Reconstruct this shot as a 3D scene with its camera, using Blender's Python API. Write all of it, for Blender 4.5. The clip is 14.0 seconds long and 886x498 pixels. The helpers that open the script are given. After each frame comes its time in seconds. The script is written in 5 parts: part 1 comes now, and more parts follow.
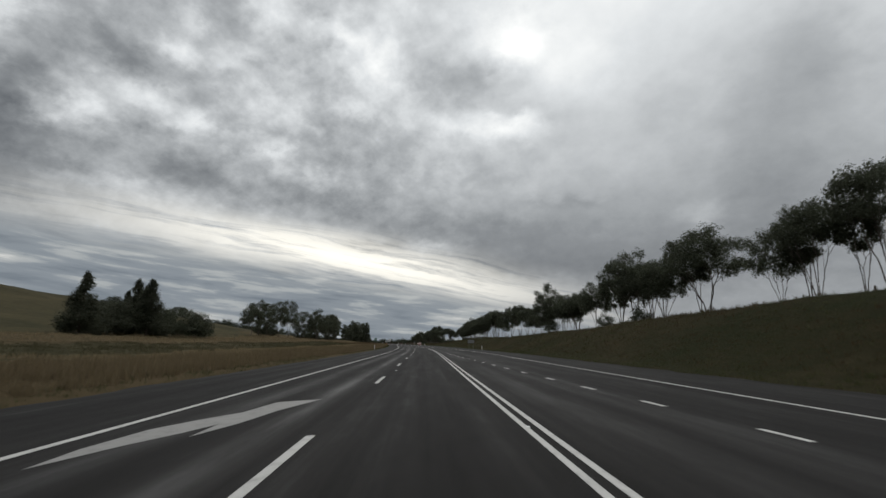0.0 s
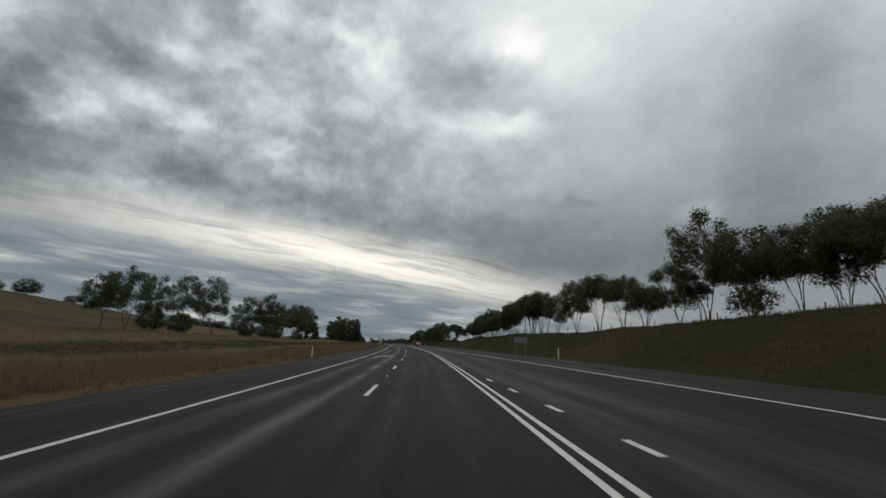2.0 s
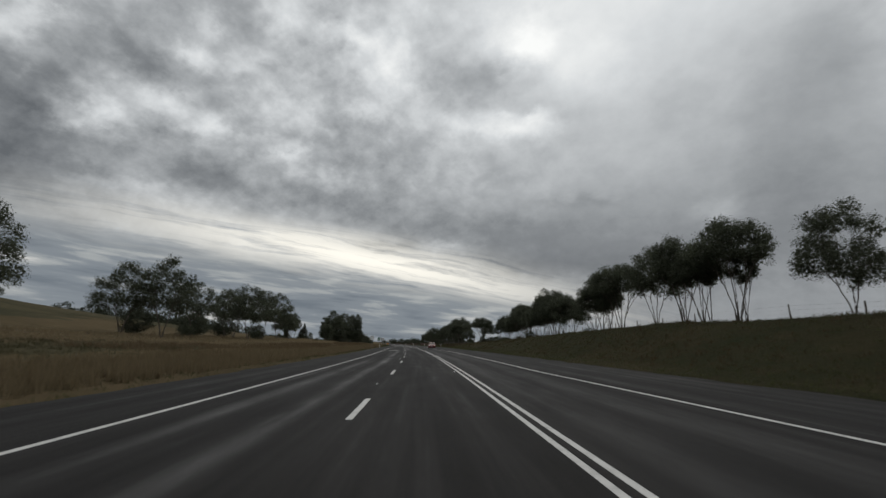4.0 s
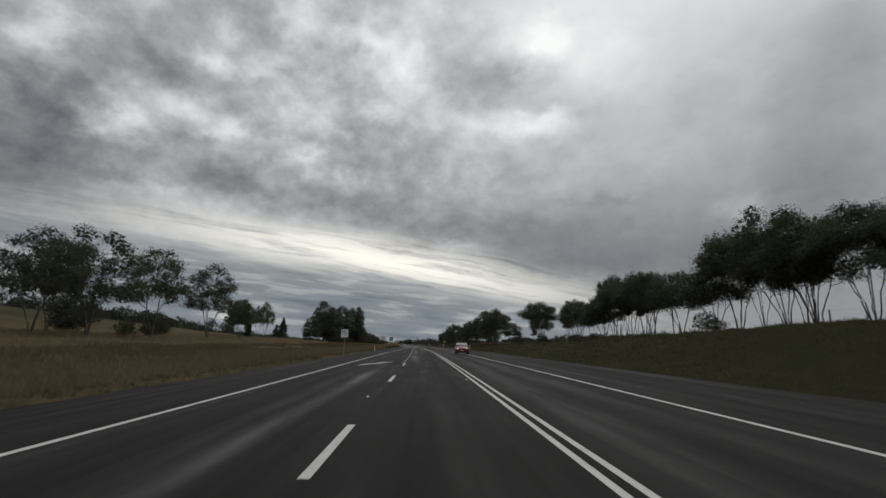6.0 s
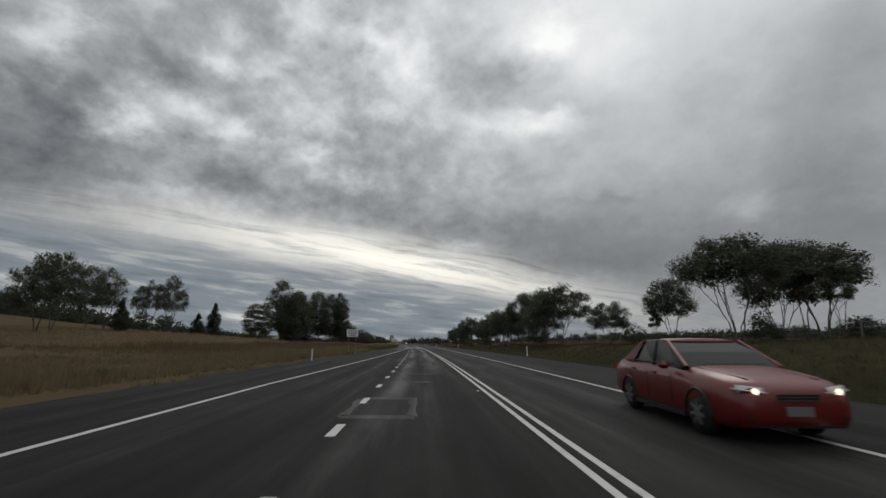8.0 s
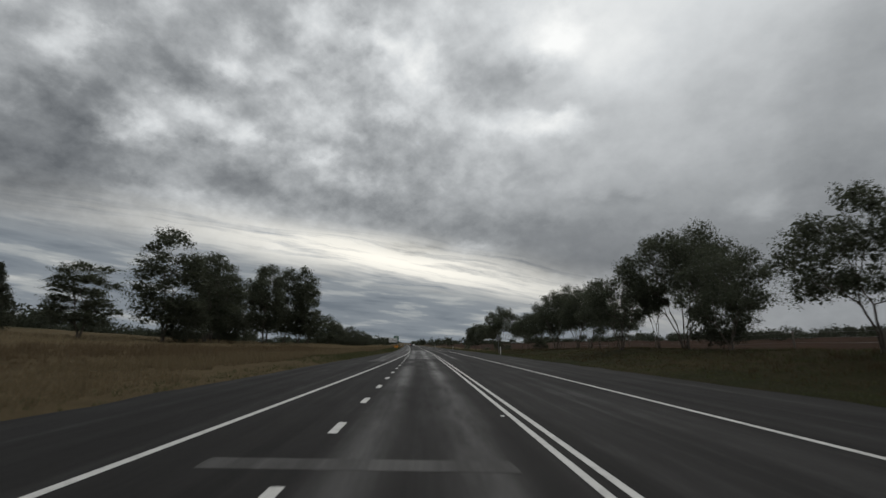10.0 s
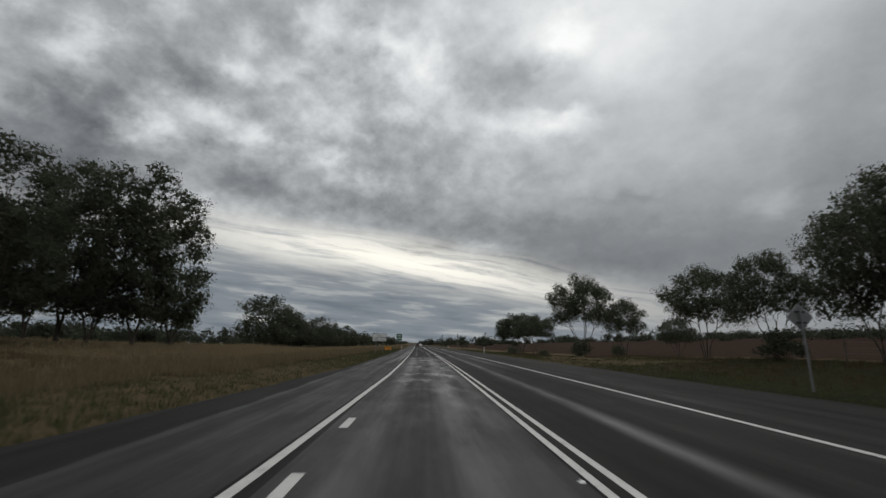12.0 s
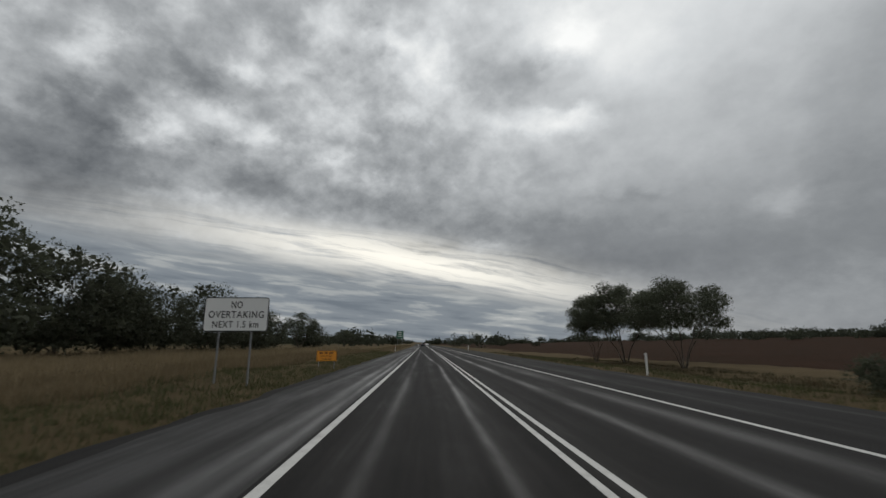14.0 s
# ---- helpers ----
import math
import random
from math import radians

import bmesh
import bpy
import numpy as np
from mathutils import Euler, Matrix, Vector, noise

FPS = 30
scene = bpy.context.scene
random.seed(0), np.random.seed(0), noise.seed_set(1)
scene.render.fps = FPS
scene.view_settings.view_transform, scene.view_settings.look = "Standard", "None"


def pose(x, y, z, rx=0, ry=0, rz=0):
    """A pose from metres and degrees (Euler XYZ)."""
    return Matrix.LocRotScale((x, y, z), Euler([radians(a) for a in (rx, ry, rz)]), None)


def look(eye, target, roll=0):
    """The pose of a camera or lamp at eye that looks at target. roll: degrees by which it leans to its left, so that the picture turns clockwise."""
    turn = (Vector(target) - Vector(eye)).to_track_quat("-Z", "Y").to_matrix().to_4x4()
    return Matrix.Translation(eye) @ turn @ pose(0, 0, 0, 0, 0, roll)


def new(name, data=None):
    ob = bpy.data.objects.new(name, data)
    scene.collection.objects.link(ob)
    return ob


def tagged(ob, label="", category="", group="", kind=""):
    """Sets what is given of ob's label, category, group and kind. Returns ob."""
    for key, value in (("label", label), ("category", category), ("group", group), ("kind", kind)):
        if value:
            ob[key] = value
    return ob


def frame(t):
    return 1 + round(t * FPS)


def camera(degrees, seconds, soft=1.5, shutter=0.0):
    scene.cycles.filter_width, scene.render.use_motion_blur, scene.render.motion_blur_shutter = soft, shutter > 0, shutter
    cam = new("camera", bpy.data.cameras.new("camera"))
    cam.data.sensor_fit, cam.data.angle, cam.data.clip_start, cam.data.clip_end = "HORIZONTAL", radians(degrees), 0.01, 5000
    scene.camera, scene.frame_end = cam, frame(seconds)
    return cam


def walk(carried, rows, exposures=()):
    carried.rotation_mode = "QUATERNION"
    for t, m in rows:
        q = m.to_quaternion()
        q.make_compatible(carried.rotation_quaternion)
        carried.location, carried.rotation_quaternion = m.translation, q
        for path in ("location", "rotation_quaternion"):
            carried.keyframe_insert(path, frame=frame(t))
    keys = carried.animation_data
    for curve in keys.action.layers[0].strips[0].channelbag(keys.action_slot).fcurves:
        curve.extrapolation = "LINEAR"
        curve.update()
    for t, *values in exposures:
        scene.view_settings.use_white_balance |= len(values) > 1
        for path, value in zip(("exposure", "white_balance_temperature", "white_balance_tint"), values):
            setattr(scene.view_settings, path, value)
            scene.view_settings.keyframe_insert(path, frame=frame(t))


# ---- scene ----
# camera: carried behind the windscreen of a car, 1.42 m over the road
EYE = 1.42
cam = camera(90.3, 14.0, soft=1.5, shutter=0.1)
ROWS = [
    (0.0, 0.00, 0.00, 0.00, -2.35, 12.00, 0.06),
    (0.5, 0.01, 13.15, -0.00, -2.43, 11.98, 0.06),
    (1.0, 0.03, 26.30, -0.00, -2.51, 11.95, 0.02),
    (1.5, 0.05, 39.45, -0.00, -2.50, 11.96, -0.00),
    (2.0, 0.03, 52.60, -0.00, -2.29, 11.96, 0.01),
    (4.5, -1.29, 118.33, -0.01, -0.07, 12.05, -0.01),
    (5.0, -1.87, 131.47, -0.01, 0.52, 12.09, -0.05),
    (5.5, -2.57, 144.60, -0.02, 1.07, 12.11, -0.02),
    (6.0, -3.36, 157.73, -0.02, 1.47, 12.07, 0.02),
    (6.5, -4.23, 170.85, -0.03, 1.69, 12.03, 0.05),
    (7.0, -5.15, 183.97, -0.03, 1.69, 12.00, 0.02),
    (7.5, -6.11, 197.08, -0.04, 1.96, 11.95, 0.04),
    (8.0, -7.12, 210.19, -0.04, 2.10, 11.97, 0.01),
    (10.5, -13.10, 275.67, -0.06, 3.69, 12.17, -0.01),
    (11.0, -14.51, 288.74, -0.06, 4.03, 12.16, 0.03),
    (11.5, -15.97, 301.81, -0.07, 4.20, 12.15, 0.00),
    (12.0, -17.46, 314.88, -0.08, 4.29, 12.15, -0.05),
    (12.5, -18.99, 327.94, -0.08, 4.35, 12.10, -0.09),
    (13.0, -20.56, 340.99, -0.09, 4.55, 12.07, -0.05),
    (13.5, -22.18, 354.04, -0.09, 4.84, 12.06, -0.00),
    (14.0, -23.83, 367.09, -0.09, 5.14, 12.08, -0.03),
]
walk(cam, [(t, pose(x, y, EYE, 90 + pitch, 0, yaw) @ pose(0, 0, 0, 0, 0, roll)) for t, x, y, z, yaw, pitch, roll in ROWS], exposures=[(0.0, 0.16), (0.3, 0.10), (0.6, 0.02), (1.2, 0.0), (14.0, 0.0)])

# ---- sky and sun ----
def sky_world():
    w = bpy.data.worlds.new("overcast_sky")
    scene.world = w
    w.use_nodes = True
    nt = w.node_tree
    nt.nodes.clear()
    N = nt.nodes.new

    def link(a, b):
        nt.links.new(a, b)

    def math_node(op, a, b=None, c=None, clamp=False):
        n = N("ShaderNodeMath")
        n.operation, n.use_clamp = op, clamp
        for k, v in enumerate((a, b, c)):
            if v is None:
                continue
            if isinstance(v, (int, float)):
                n.inputs[k].default_value = v
            else:
                link(v, n.inputs[k])
        return n.outputs[0]

    def ramp(fac, stops, interp="EASE"):
        n = N("ShaderNodeValToRGB")
        n.color_ramp.interpolation = interp
        el = n.color_ramp.elements
        while len(el) < len(stops):
            el.new(0.5)
        for e, (p, c) in zip(el, stops):
            e.position, e.color = p, (*c, 1) if len(c) == 3 else c
        link(fac, n.inputs[0])
        return n.outputs[0]

    def noise_tex(vec, scale, detail, rough=0.55, dist=0.0):
        n = N("ShaderNodeTexNoise")
        n.inputs["Scale"].default_value, n.inputs["Detail"].default_value = scale, detail
        n.inputs["Roughness"].default_value, n.inputs["Distortion"].default_value = rough, dist
        link(vec, n.inputs["Vector"])
        return n.outputs["Fac"]

    def mix(fac, a, b, kind="MIX"):
        n = N("ShaderNodeMix")
        n.data_type, n.blend_type = "RGBA", kind
        for k, v in ((0, fac), (6, a), (7, b)):
            if isinstance(v, (int, float)):
                n.inputs[k].default_value = v
            elif isinstance(v, tuple):
                n.inputs[k].default_value = (*v, 1)
            else:
                link(v, n.inputs[k])
        return n.outputs[2]

    def combine(x, y, z=0.0):
        n = N("ShaderNodeCombineXYZ")
        for k, v in enumerate((x, y, z)):
            if isinstance(v, (int, float)):
                n.inputs[k].default_value = v
            else:
                link(v, n.inputs[k])
        return n.outputs[0]

    tc = N("ShaderNodeTexCoord")
    sep = N("ShaderNodeSeparateXYZ")
    link(tc.outputs["Generated"], sep.inputs[0])
    x, y, z = sep.outputs
    zc = math_node("MAXIMUM", z, 0.0)
    # a cloud sheet overhead, met by each ray
    den = math_node("ADD", zc, 0.60)
    u, v = math_node("DIVIDE", x, den), math_node("DIVIDE", y, den)
    az = math_node("MULTIPLY", math_node("ARCTAN2", x, y), 57.2958)
    el = math_node("MULTIPLY", math_node("ARCSINE", z), 57.2958)

    # the cloud lies in rows that run off ahead and to the right
    ca, sa = math.cos(radians(28)), math.sin(radians(28))
    along = math_node("MULTIPLY", math_node("ADD", math_node("MULTIPLY", u, sa), math_node("MULTIPLY", v, ca)), 1.0)
    across = math_node("SUBTRACT", math_node("MULTIPLY", u, ca), math_node("MULTIPLY", v, sa))
    lumps = noise_tex(combine(across, along, 8.1), 10.0, 5, 0.50, 0.1)
    fine = noise_tex(combine(across, along, 1.3), 26.0, 5, 0.58, 0.1)
    bend_a = math_node("MULTIPLY_ADD", noise_tex(combine(across, along, 21.0), 14.0, 5, 0.6), 6.0, -3.0)
    bend_e = math_node("MULTIPLY_ADD", noise_tex(combine(across, along, 33.0), 14.0, 5, 0.6), 4.2, -2.1)
    bent_az, bent_el = math_node("ADD", az, bend_a), math_node("ADD", el, bend_e)
    cell = N("ShaderNodeTexVoronoi")
    cell.feature, cell.voronoi_dimensions = "SMOOTH_F1", "2D"
    for key, value in (("Scale", 7.5), ("Smoothness", 0.7), ("Randomness", 1.0), ("Detail", 2.0), ("Roughness", 0.45), ("Lacunarity", 2.3)):
        cell.inputs[key].default_value = value
    link(combine(math_node("MULTIPLY_ADD", bend_a, 0.014, across), math_node("MULTIPLY_ADD", bend_e, 0.020, along)), cell.inputs["Vector"])
    puffs = math_node("SUBTRACT", cell.outputs["Distance"], 0.52)
    # the sheet is lumpy to the left and smooth to the right, flatter towards the horizon
    rough_share = math_node("MULTIPLY_ADD", az, -1 / 34, 0.62, clamp=True)
    rough_share = math_node("MULTIPLY", rough_share, math_node("MULTIPLY_ADD", el, 1 / 16, -0.35, clamp=True))
    ruffle = math_node("ADD", math_node("MULTIPLY", math_node("SUBTRACT", lumps, 0.5), 0.18), math_node("MULTIPLY", math_node("SUBTRACT", fine, 0.5), 0.30))
    ruffle = math_node("ADD", ruffle, math_node("MULTIPLY", puffs, 0.13))
    lum = math_node("MULTIPLY_ADD", ruffle, math_node("MULTIPLY_ADD", rough_share, 0.78, 0.22), 0.648)
    # paler ahead and high, towards the veiled sun
    lum = math_node("ADD", lum, math_node("MULTIPLY", math_node("MULTIPLY_ADD", az, 1 / 40, 0.35, clamp=True), math_node("MULTIPLY_ADD", el, 0.009, -0.18)))

    def swell(a0, e0, wa, we, amp):
        """A thicker or thinner part of the sheet."""
        da = math_node("MULTIPLY", math_node("SUBTRACT", bent_az, a0), 1 / wa)
        db = math_node("MULTIPLY", math_node("SUBTRACT", bent_el, e0), 1 / we)
        r2 = math_node("ADD", math_node("MULTIPLY", da, da), math_node("MULTIPLY", db, db))
        return math_node("MULTIPLY", math_node("POWER", 2.718, math_node("MULTIPLY", r2, -0.75)), amp * (1.25 if amp > 0 else 1.0))

    thick = [(-40.7, 30.0, 6.6, 3.1, -0.15), (-50.3, 29.4, 1.7, 1.3, -0.1), (-46.8, 22.9, 5.0, 3.0, -0.10), (-27.0, 35.3, 2.6, 2.0, -0.06), (-18.5, 31.6, 5.8, 1.8, -0.09), (-35.6, 20.3, 10.4, 2.4, -0.08), (-13.2, 25.1, 7.2, 2.6, -0.1), (-47.2, 17.4, 6.5, 3.6, -0.10), (-22.9, 18.1, 12.7, 2.0, -0.11), (-8.4, 16.7, 9.7, 2.9, -0.07), (5.9, 33.4, 6.8, 2.2, -0.12), (31.5, 27.3, 3.4, 2.3, -0.04), (46.1, 28.6, 3.4, 4.1, -0.1), (21.0, 17.1, 7.2, 1.1, -0.025), (8.9, 12.9, 14.3, 3.2, -0.11), (29.5, 10.0, 11.0, 4.4, -0.06), (41.3, 20.0, 5.4, 10.0, -0.10), (-49.0, 15.0, 9.0, 10.0, -0.14), (-36.4, 35.0, 3.5, 2.1, -0.06), (40.0, 3.0, 14.0, 3.5, 0.05)]
    thin_parts = [(-47.9, 28.2, 2.2, 2.0, 0.17), (-46.5, 31.6, 1.7, 1.2, 0.16), (-39.4, 23.0, 2.6, 1.5, 0.17), (-43.0, 21.9, 1.5, 1.0, 0.1), (-34.5, 26.0, 2.9, 1.4, 0.13), (-31.5, 30.9, 2.1, 1.0, 0.14), (-31.1, 35.2, 1.4, 1.6, 0.1), (-21.8, 38.0, 3.1, 1.7, 0.11), (-13.8, 37.0, 3.6, 1.3, 0.14), (-26.9, 31.8, 4.1, 1.5, 0.08), (-30.3, 24.0, 2.8, 0.9, 0.1), (-19.1, 26.4, 3.3, 2.0, 0.1), (-19.8, 23.5, 3.0, 0.8, 0.09), (-7.2, 33.6, 4.5, 3.8, 0.15), (-13.7, 20.4, 2.7, 1.0, 0.08), (12.4, 36.0, 3.9, 2.3, 0.15), (19.7, 33.0, 5.7, 3.0, 0.09), (15.0, 38.4, 12.0, 3.3, 0.05), (11.8, 27.0, 3.8, 1.5, 0.16), (3.3, 28.0, 5.1, 1.2, 0.09)]
    wisps = [(-7.1, 12.0, 3.3, 0.7, -0.14), (14.9, 17.7, 2.5, 0.5, -0.035), (20.4, 17.3, 2.6, 0.5, -0.035), (33.7, 14.4, 2.0, 1.0, 0.06), (17.4, 27.7, 1.8, 1.3, -0.05), (13.1, 28.9, 2.6, 0.5, -0.04), (-45.3, 24.8, 2.6, 1.1, -0.05), (-35.0, 29.2, 3.5, 1.1, -0.06), (-27.2, 21.3, 4.5, 1.0, -0.04), (3.0, 14.9, 9.0, 1.3, -0.05), (13.7, 9.5, 8.9, 1.4, -0.08), (-35.0, 16.1, 6.0, 0.9, 0.07), (0.7, 12.0, 3.0, 0.7, 0.1), (-9.5, 28.9, 3.2, 0.9, 0.07), (-23.8, 28.6, 3.5, 1.3, 0.05)]
    for row in thick + thin_parts + wisps:
        lum = math_node("ADD", lum, swell(*row))
    cloud = ramp(lum, [(0.36, (0.112, 0.122, 0.133)), (0.50, (0.205, 0.218, 0.230)), (0.64, (0.355, 0.372, 0.385)), (0.80, (0.59, 0.612, 0.625)), (0.97, (0.86, 0.87, 0.86))], "LINEAR")

    # long bright break under the sheet, sinking to the right
    mid = math_node("MULTIPLY_ADD", az, -0.186, 8.95)
    mid = math_node("SUBTRACT", mid, math_node("MULTIPLY", math_node("MULTIPLY", az, az), 0.0021))
    wav = noise_tex(combine(math_node("MULTIPLY", az, 0.05), math_node("MULTIPLY", el, 0.2), 5.0), 1.0, 5, 0.55, 0.4)
    off = math_node("SUBTRACT", math_node("ADD", el, math_node("MULTIPLY_ADD", wav, 2.4, -1.2)), mid)
    wide = math_node("MULTIPLY", off, 1 / 2.3)
    gap = math_node("POWER", 2.718, math_node("MULTIPLY", math_node("MULTIPLY", wide, wide), -1.0))
    da = math_node("MULTIPLY", math_node("ADD", az, 9.5), 1 / 24)
    reach = math_node("POWER", 2.718, math_node("MULTIPLY", math_node("MULTIPLY", da, da), -1.0))
    streaks = noise_tex(combine(math_node("MULTIPLY", az, 0.055), math_node("MULTIPLY", off, 1.1), 2.2), 1.0, 6, 0.6, 0.15)
    gap = math_node("MULTIPLY", math_node("MULTIPLY", gap, reach), math_node("MULTIPLY_ADD", streaks, 4.4, -1.30, clamp=True))

    # below the break: blue-grey bars of far cloud
    tilt = math_node("MULTIPLY_ADD", az, 0.085, el)
    bars = noise_tex(combine(math_node("MULTIPLY", az, 0.10), math_node("MULTIPLY", tilt, 0.75), 9.0), 1.0, 5, 0.56, 0.25)
    low_col = ramp(bars, [(0.30, (0.140, 0.164, 0.190)), (0.50, (0.195, 0.221, 0.246)), (0.62, (0.31, 0.33, 0.338)), (0.76, (0.55, 0.55, 0.53))])
    below = math_node("MULTIPLY_ADD", off, -0.45, -0.35, clamp=True)
    reach_low = math_node("MULTIPLY_ADD", az, -0.035, 1.25, clamp=True)
    col = mix(math_node("MULTIPLY", below, reach_low), cloud, low_col)
    col = mix(gap, col, (0.93, 0.90, 0.81))
    # thin blue of the clear air above the cloud
    sky = N("ShaderNodeTexSky")
    sky.sky_type, sky.sun_disc = "NISHITA", False
    sky.sun_elevation, sky.sun_rotation = radians(48), radians(14)
    thin = ramp(fine, [(0.70, (0, 0, 0)), (0.86, (0.35, 0.35, 0.35))])
    dim = mix(1.0, sky.outputs[0], (0.10, 0.10, 0.10), "MULTIPLY")
    col = mix(math_node("MULTIPLY", thin, rough_share), col, dim)
    bg = N("ShaderNodeBackground")
    bg.inputs[1].default_value = SKY
    link(col, bg.inputs[0])
    out = N("ShaderNodeOutputWorld")
    link(bg.outputs[0], out.inputs[0])


SKY = 1.12
sky_world()
sun = new("sun", bpy.data.lights.new("sun", "SUN"))
sun.data.energy, sun.data.angle, sun.data.color = 0.5, radians(25), (1.0, 0.97, 0.92)
sun.matrix_world = look((math.sin(radians(14)) * 40, math.cos(radians(14)) * 40, 46), (0, 0, 0))


# ---- materials ----
def material(name, build, rough=0.8, spec=0.3, bump=None, metal=0.0):
    """build(nt, N, link) gives a colour socket or a colour; bump gives (height socket, strength, distance)."""
    m = bpy.data.materials.new(name)
    m.use_nodes = True
    nt = m.node_tree
    b = nt.nodes["Principled BSDF"]
    b.inputs["Metallic"].default_value = metal
    b.inputs["Specular IOR Level"].default_value = spec

    def N(kind, **sets):
        n = nt.nodes.new(kind)
        for k, v in sets.items():
            n.inputs[k.replace("_", " ")].default_value = v
        return n

    def L(a, c):
        nt.links.new(a, c)

    got = build(N, L)
    if not isinstance(got, dict):
        got = {"color": got}
    for key, socket in (("color", "Base Color"), ("rough", "Roughness"), ("spec", "Specular IOR Level")):
        v = got.get(key, {"rough": rough, "spec": spec}.get(key))
        if isinstance(v, (int, float)):
            b.inputs[socket].default_value = v
        elif isinstance(v, tuple):
            b.inputs[socket].default_value = (*v, 1)
        else:
            L(v, b.inputs[socket])
    if "height" in got:
        bp = nt.nodes.new("ShaderNodeBump")
        bp.inputs["Strength"].default_value, bp.inputs["Distance"].default_value = bump or (0.4, 0.02)
        L(got["height"], bp.inputs["Height"])
        L(bp.outputs[0], b.inputs["Normal"])
    return m


def m_noise(N, L, vec, scale, detail=5, rough=0.6):
    n = N("ShaderNodeTexNoise", Scale=scale, Detail=detail, Roughness=rough)
    L(vec, n.inputs["Vector"])
    return n.outputs["Fac"]


def m_ramp(N, L, fac, stops):
    n = N("ShaderNodeValToRGB")
    el = n.color_ramp.elements
    while len(el) < len(stops):
        el.new(0.5)
    for e, (p, c) in zip(el, stops):
        e.position, e.color = p, (*c, 1)
    L(fac, n.inputs[0])
    return n.outputs[0]


def m_mix(N, L, fac, a, b, kind="MIX"):
    n = N("ShaderNodeMix")
    n.data_type, n.blend_type = "RGBA", kind
    for k, v in ((0, fac), (6, a), (7, b)):
        if isinstance(v, (int, float)):
            n.inputs[k].default_value = v
        elif isinstance(v, tuple):
            n.inputs[k].default_value = (*v, 1)
        else:
            L(v, n.inputs[k])
    return n.outputs[2]


def m_math(N, L, op, a, b, clamp=False):
    n = N("ShaderNodeMath")
    n.operation, n.use_clamp = op, clamp
    for k, v in enumerate((a, b)):
        if isinstance(v, (int, float)):
            n.inputs[k].default_value = v
        else:
            L(v, n.inputs[k])
    return n.outputs[0]


def where(N):
    return N("ShaderNodeNewGeometry").outputs["Position"]


def stretched(N, L, vec, sx, sy, sz=1.0):
    n = N("ShaderNodeMapping")
    n.inputs["Scale"].default_value = (sx, sy, sz)
    L(vec, n.inputs["Vector"])
    return n.outputs[0]


def grass_ground(name, dry, mid, green, share):
    def build(N, L):
        p = where(N)
        a = m_noise(N, L, p, 0.06, 6)
        b = m_noise(N, L, stretched(N, L, p, 0.9, 0.45), 1.0, 8, 0.7)
        c = m_noise(N, L, p, 9.0, 6, 0.7)
        base = m_ramp(N, L, m_math(N, L, "ADD", m_math(N, L, "MULTIPLY", a, 0.6), m_math(N, L, "MULTIPLY", b, 0.4)),
                      [(share - 0.12, green), (share, mid), (share + 0.14, dry)])
        return {"color": m_mix(N, L, m_math(N, L, "MULTIPLY", c, 0.42), base, (0.05, 0.042, 0.028)), "height": c}
    return material(name, build, rough=0.95, spec=0.02, bump=(0.8, 0.15))


DRY_GROUND = grass_ground("dry_grass_ground", (0.1152, 0.0878, 0.0511), (0.0878, 0.0670, 0.0382), (0.0490, 0.0432, 0.0230), 0.45)
HILL_GROUND = grass_ground("hill_pasture", (0.0972, 0.0814, 0.0490), (0.0684, 0.0612, 0.0353), (0.0432, 0.0446, 0.0252), 0.52)
BANK_GROUND = grass_ground("embankment_grass", (0.056, 0.044, 0.024), (0.029, 0.028, 0.014), (0.017, 0.024, 0.010), 0.50)
FIELD_GROUND = grass_ground("ploughed_field", (0.040, 0.019, 0.013), (0.027, 0.0135, 0.0095), (0.023, 0.0155, 0.0105), 0.48)


# damp wheel tracks, sky sheen painted into their colour: offset, half width, from y, to y, amount, drift per metre
# after the start
SHEEN_TRACKS = [(-4.2, 0.30, -400, 150, 0.4, 0), (-2.7, 0.28, -400, 190, 0.6, 0), (-0.75, 0.36, 190, 366, 0.6, 0), (0.75, 0.40, 230, 366, 0.75, 0), (0.92, 0.10, 350, 402, 1.0, 0), (0.92, 0.12, 396, 470, 1.0, -0.028), (1.25, 0.10, 374, 390, 0.7, -0.03), (-0.7, 0.12, 360, 480, 0.5, 0), (-2.02, 0.10, 346, 440, 1.0, 0), (-2.45, 0.16, 346, 430, 0.7, 0), (3.55, 0.20, 300, 600, 0.85, 0), (5.0, 0.3, 340, 600, 0.5, 0), (3.1, 0.5, -400, 280, 0.2, 0), (4.8, 0.5, -400, 280, 0.2, 0)]


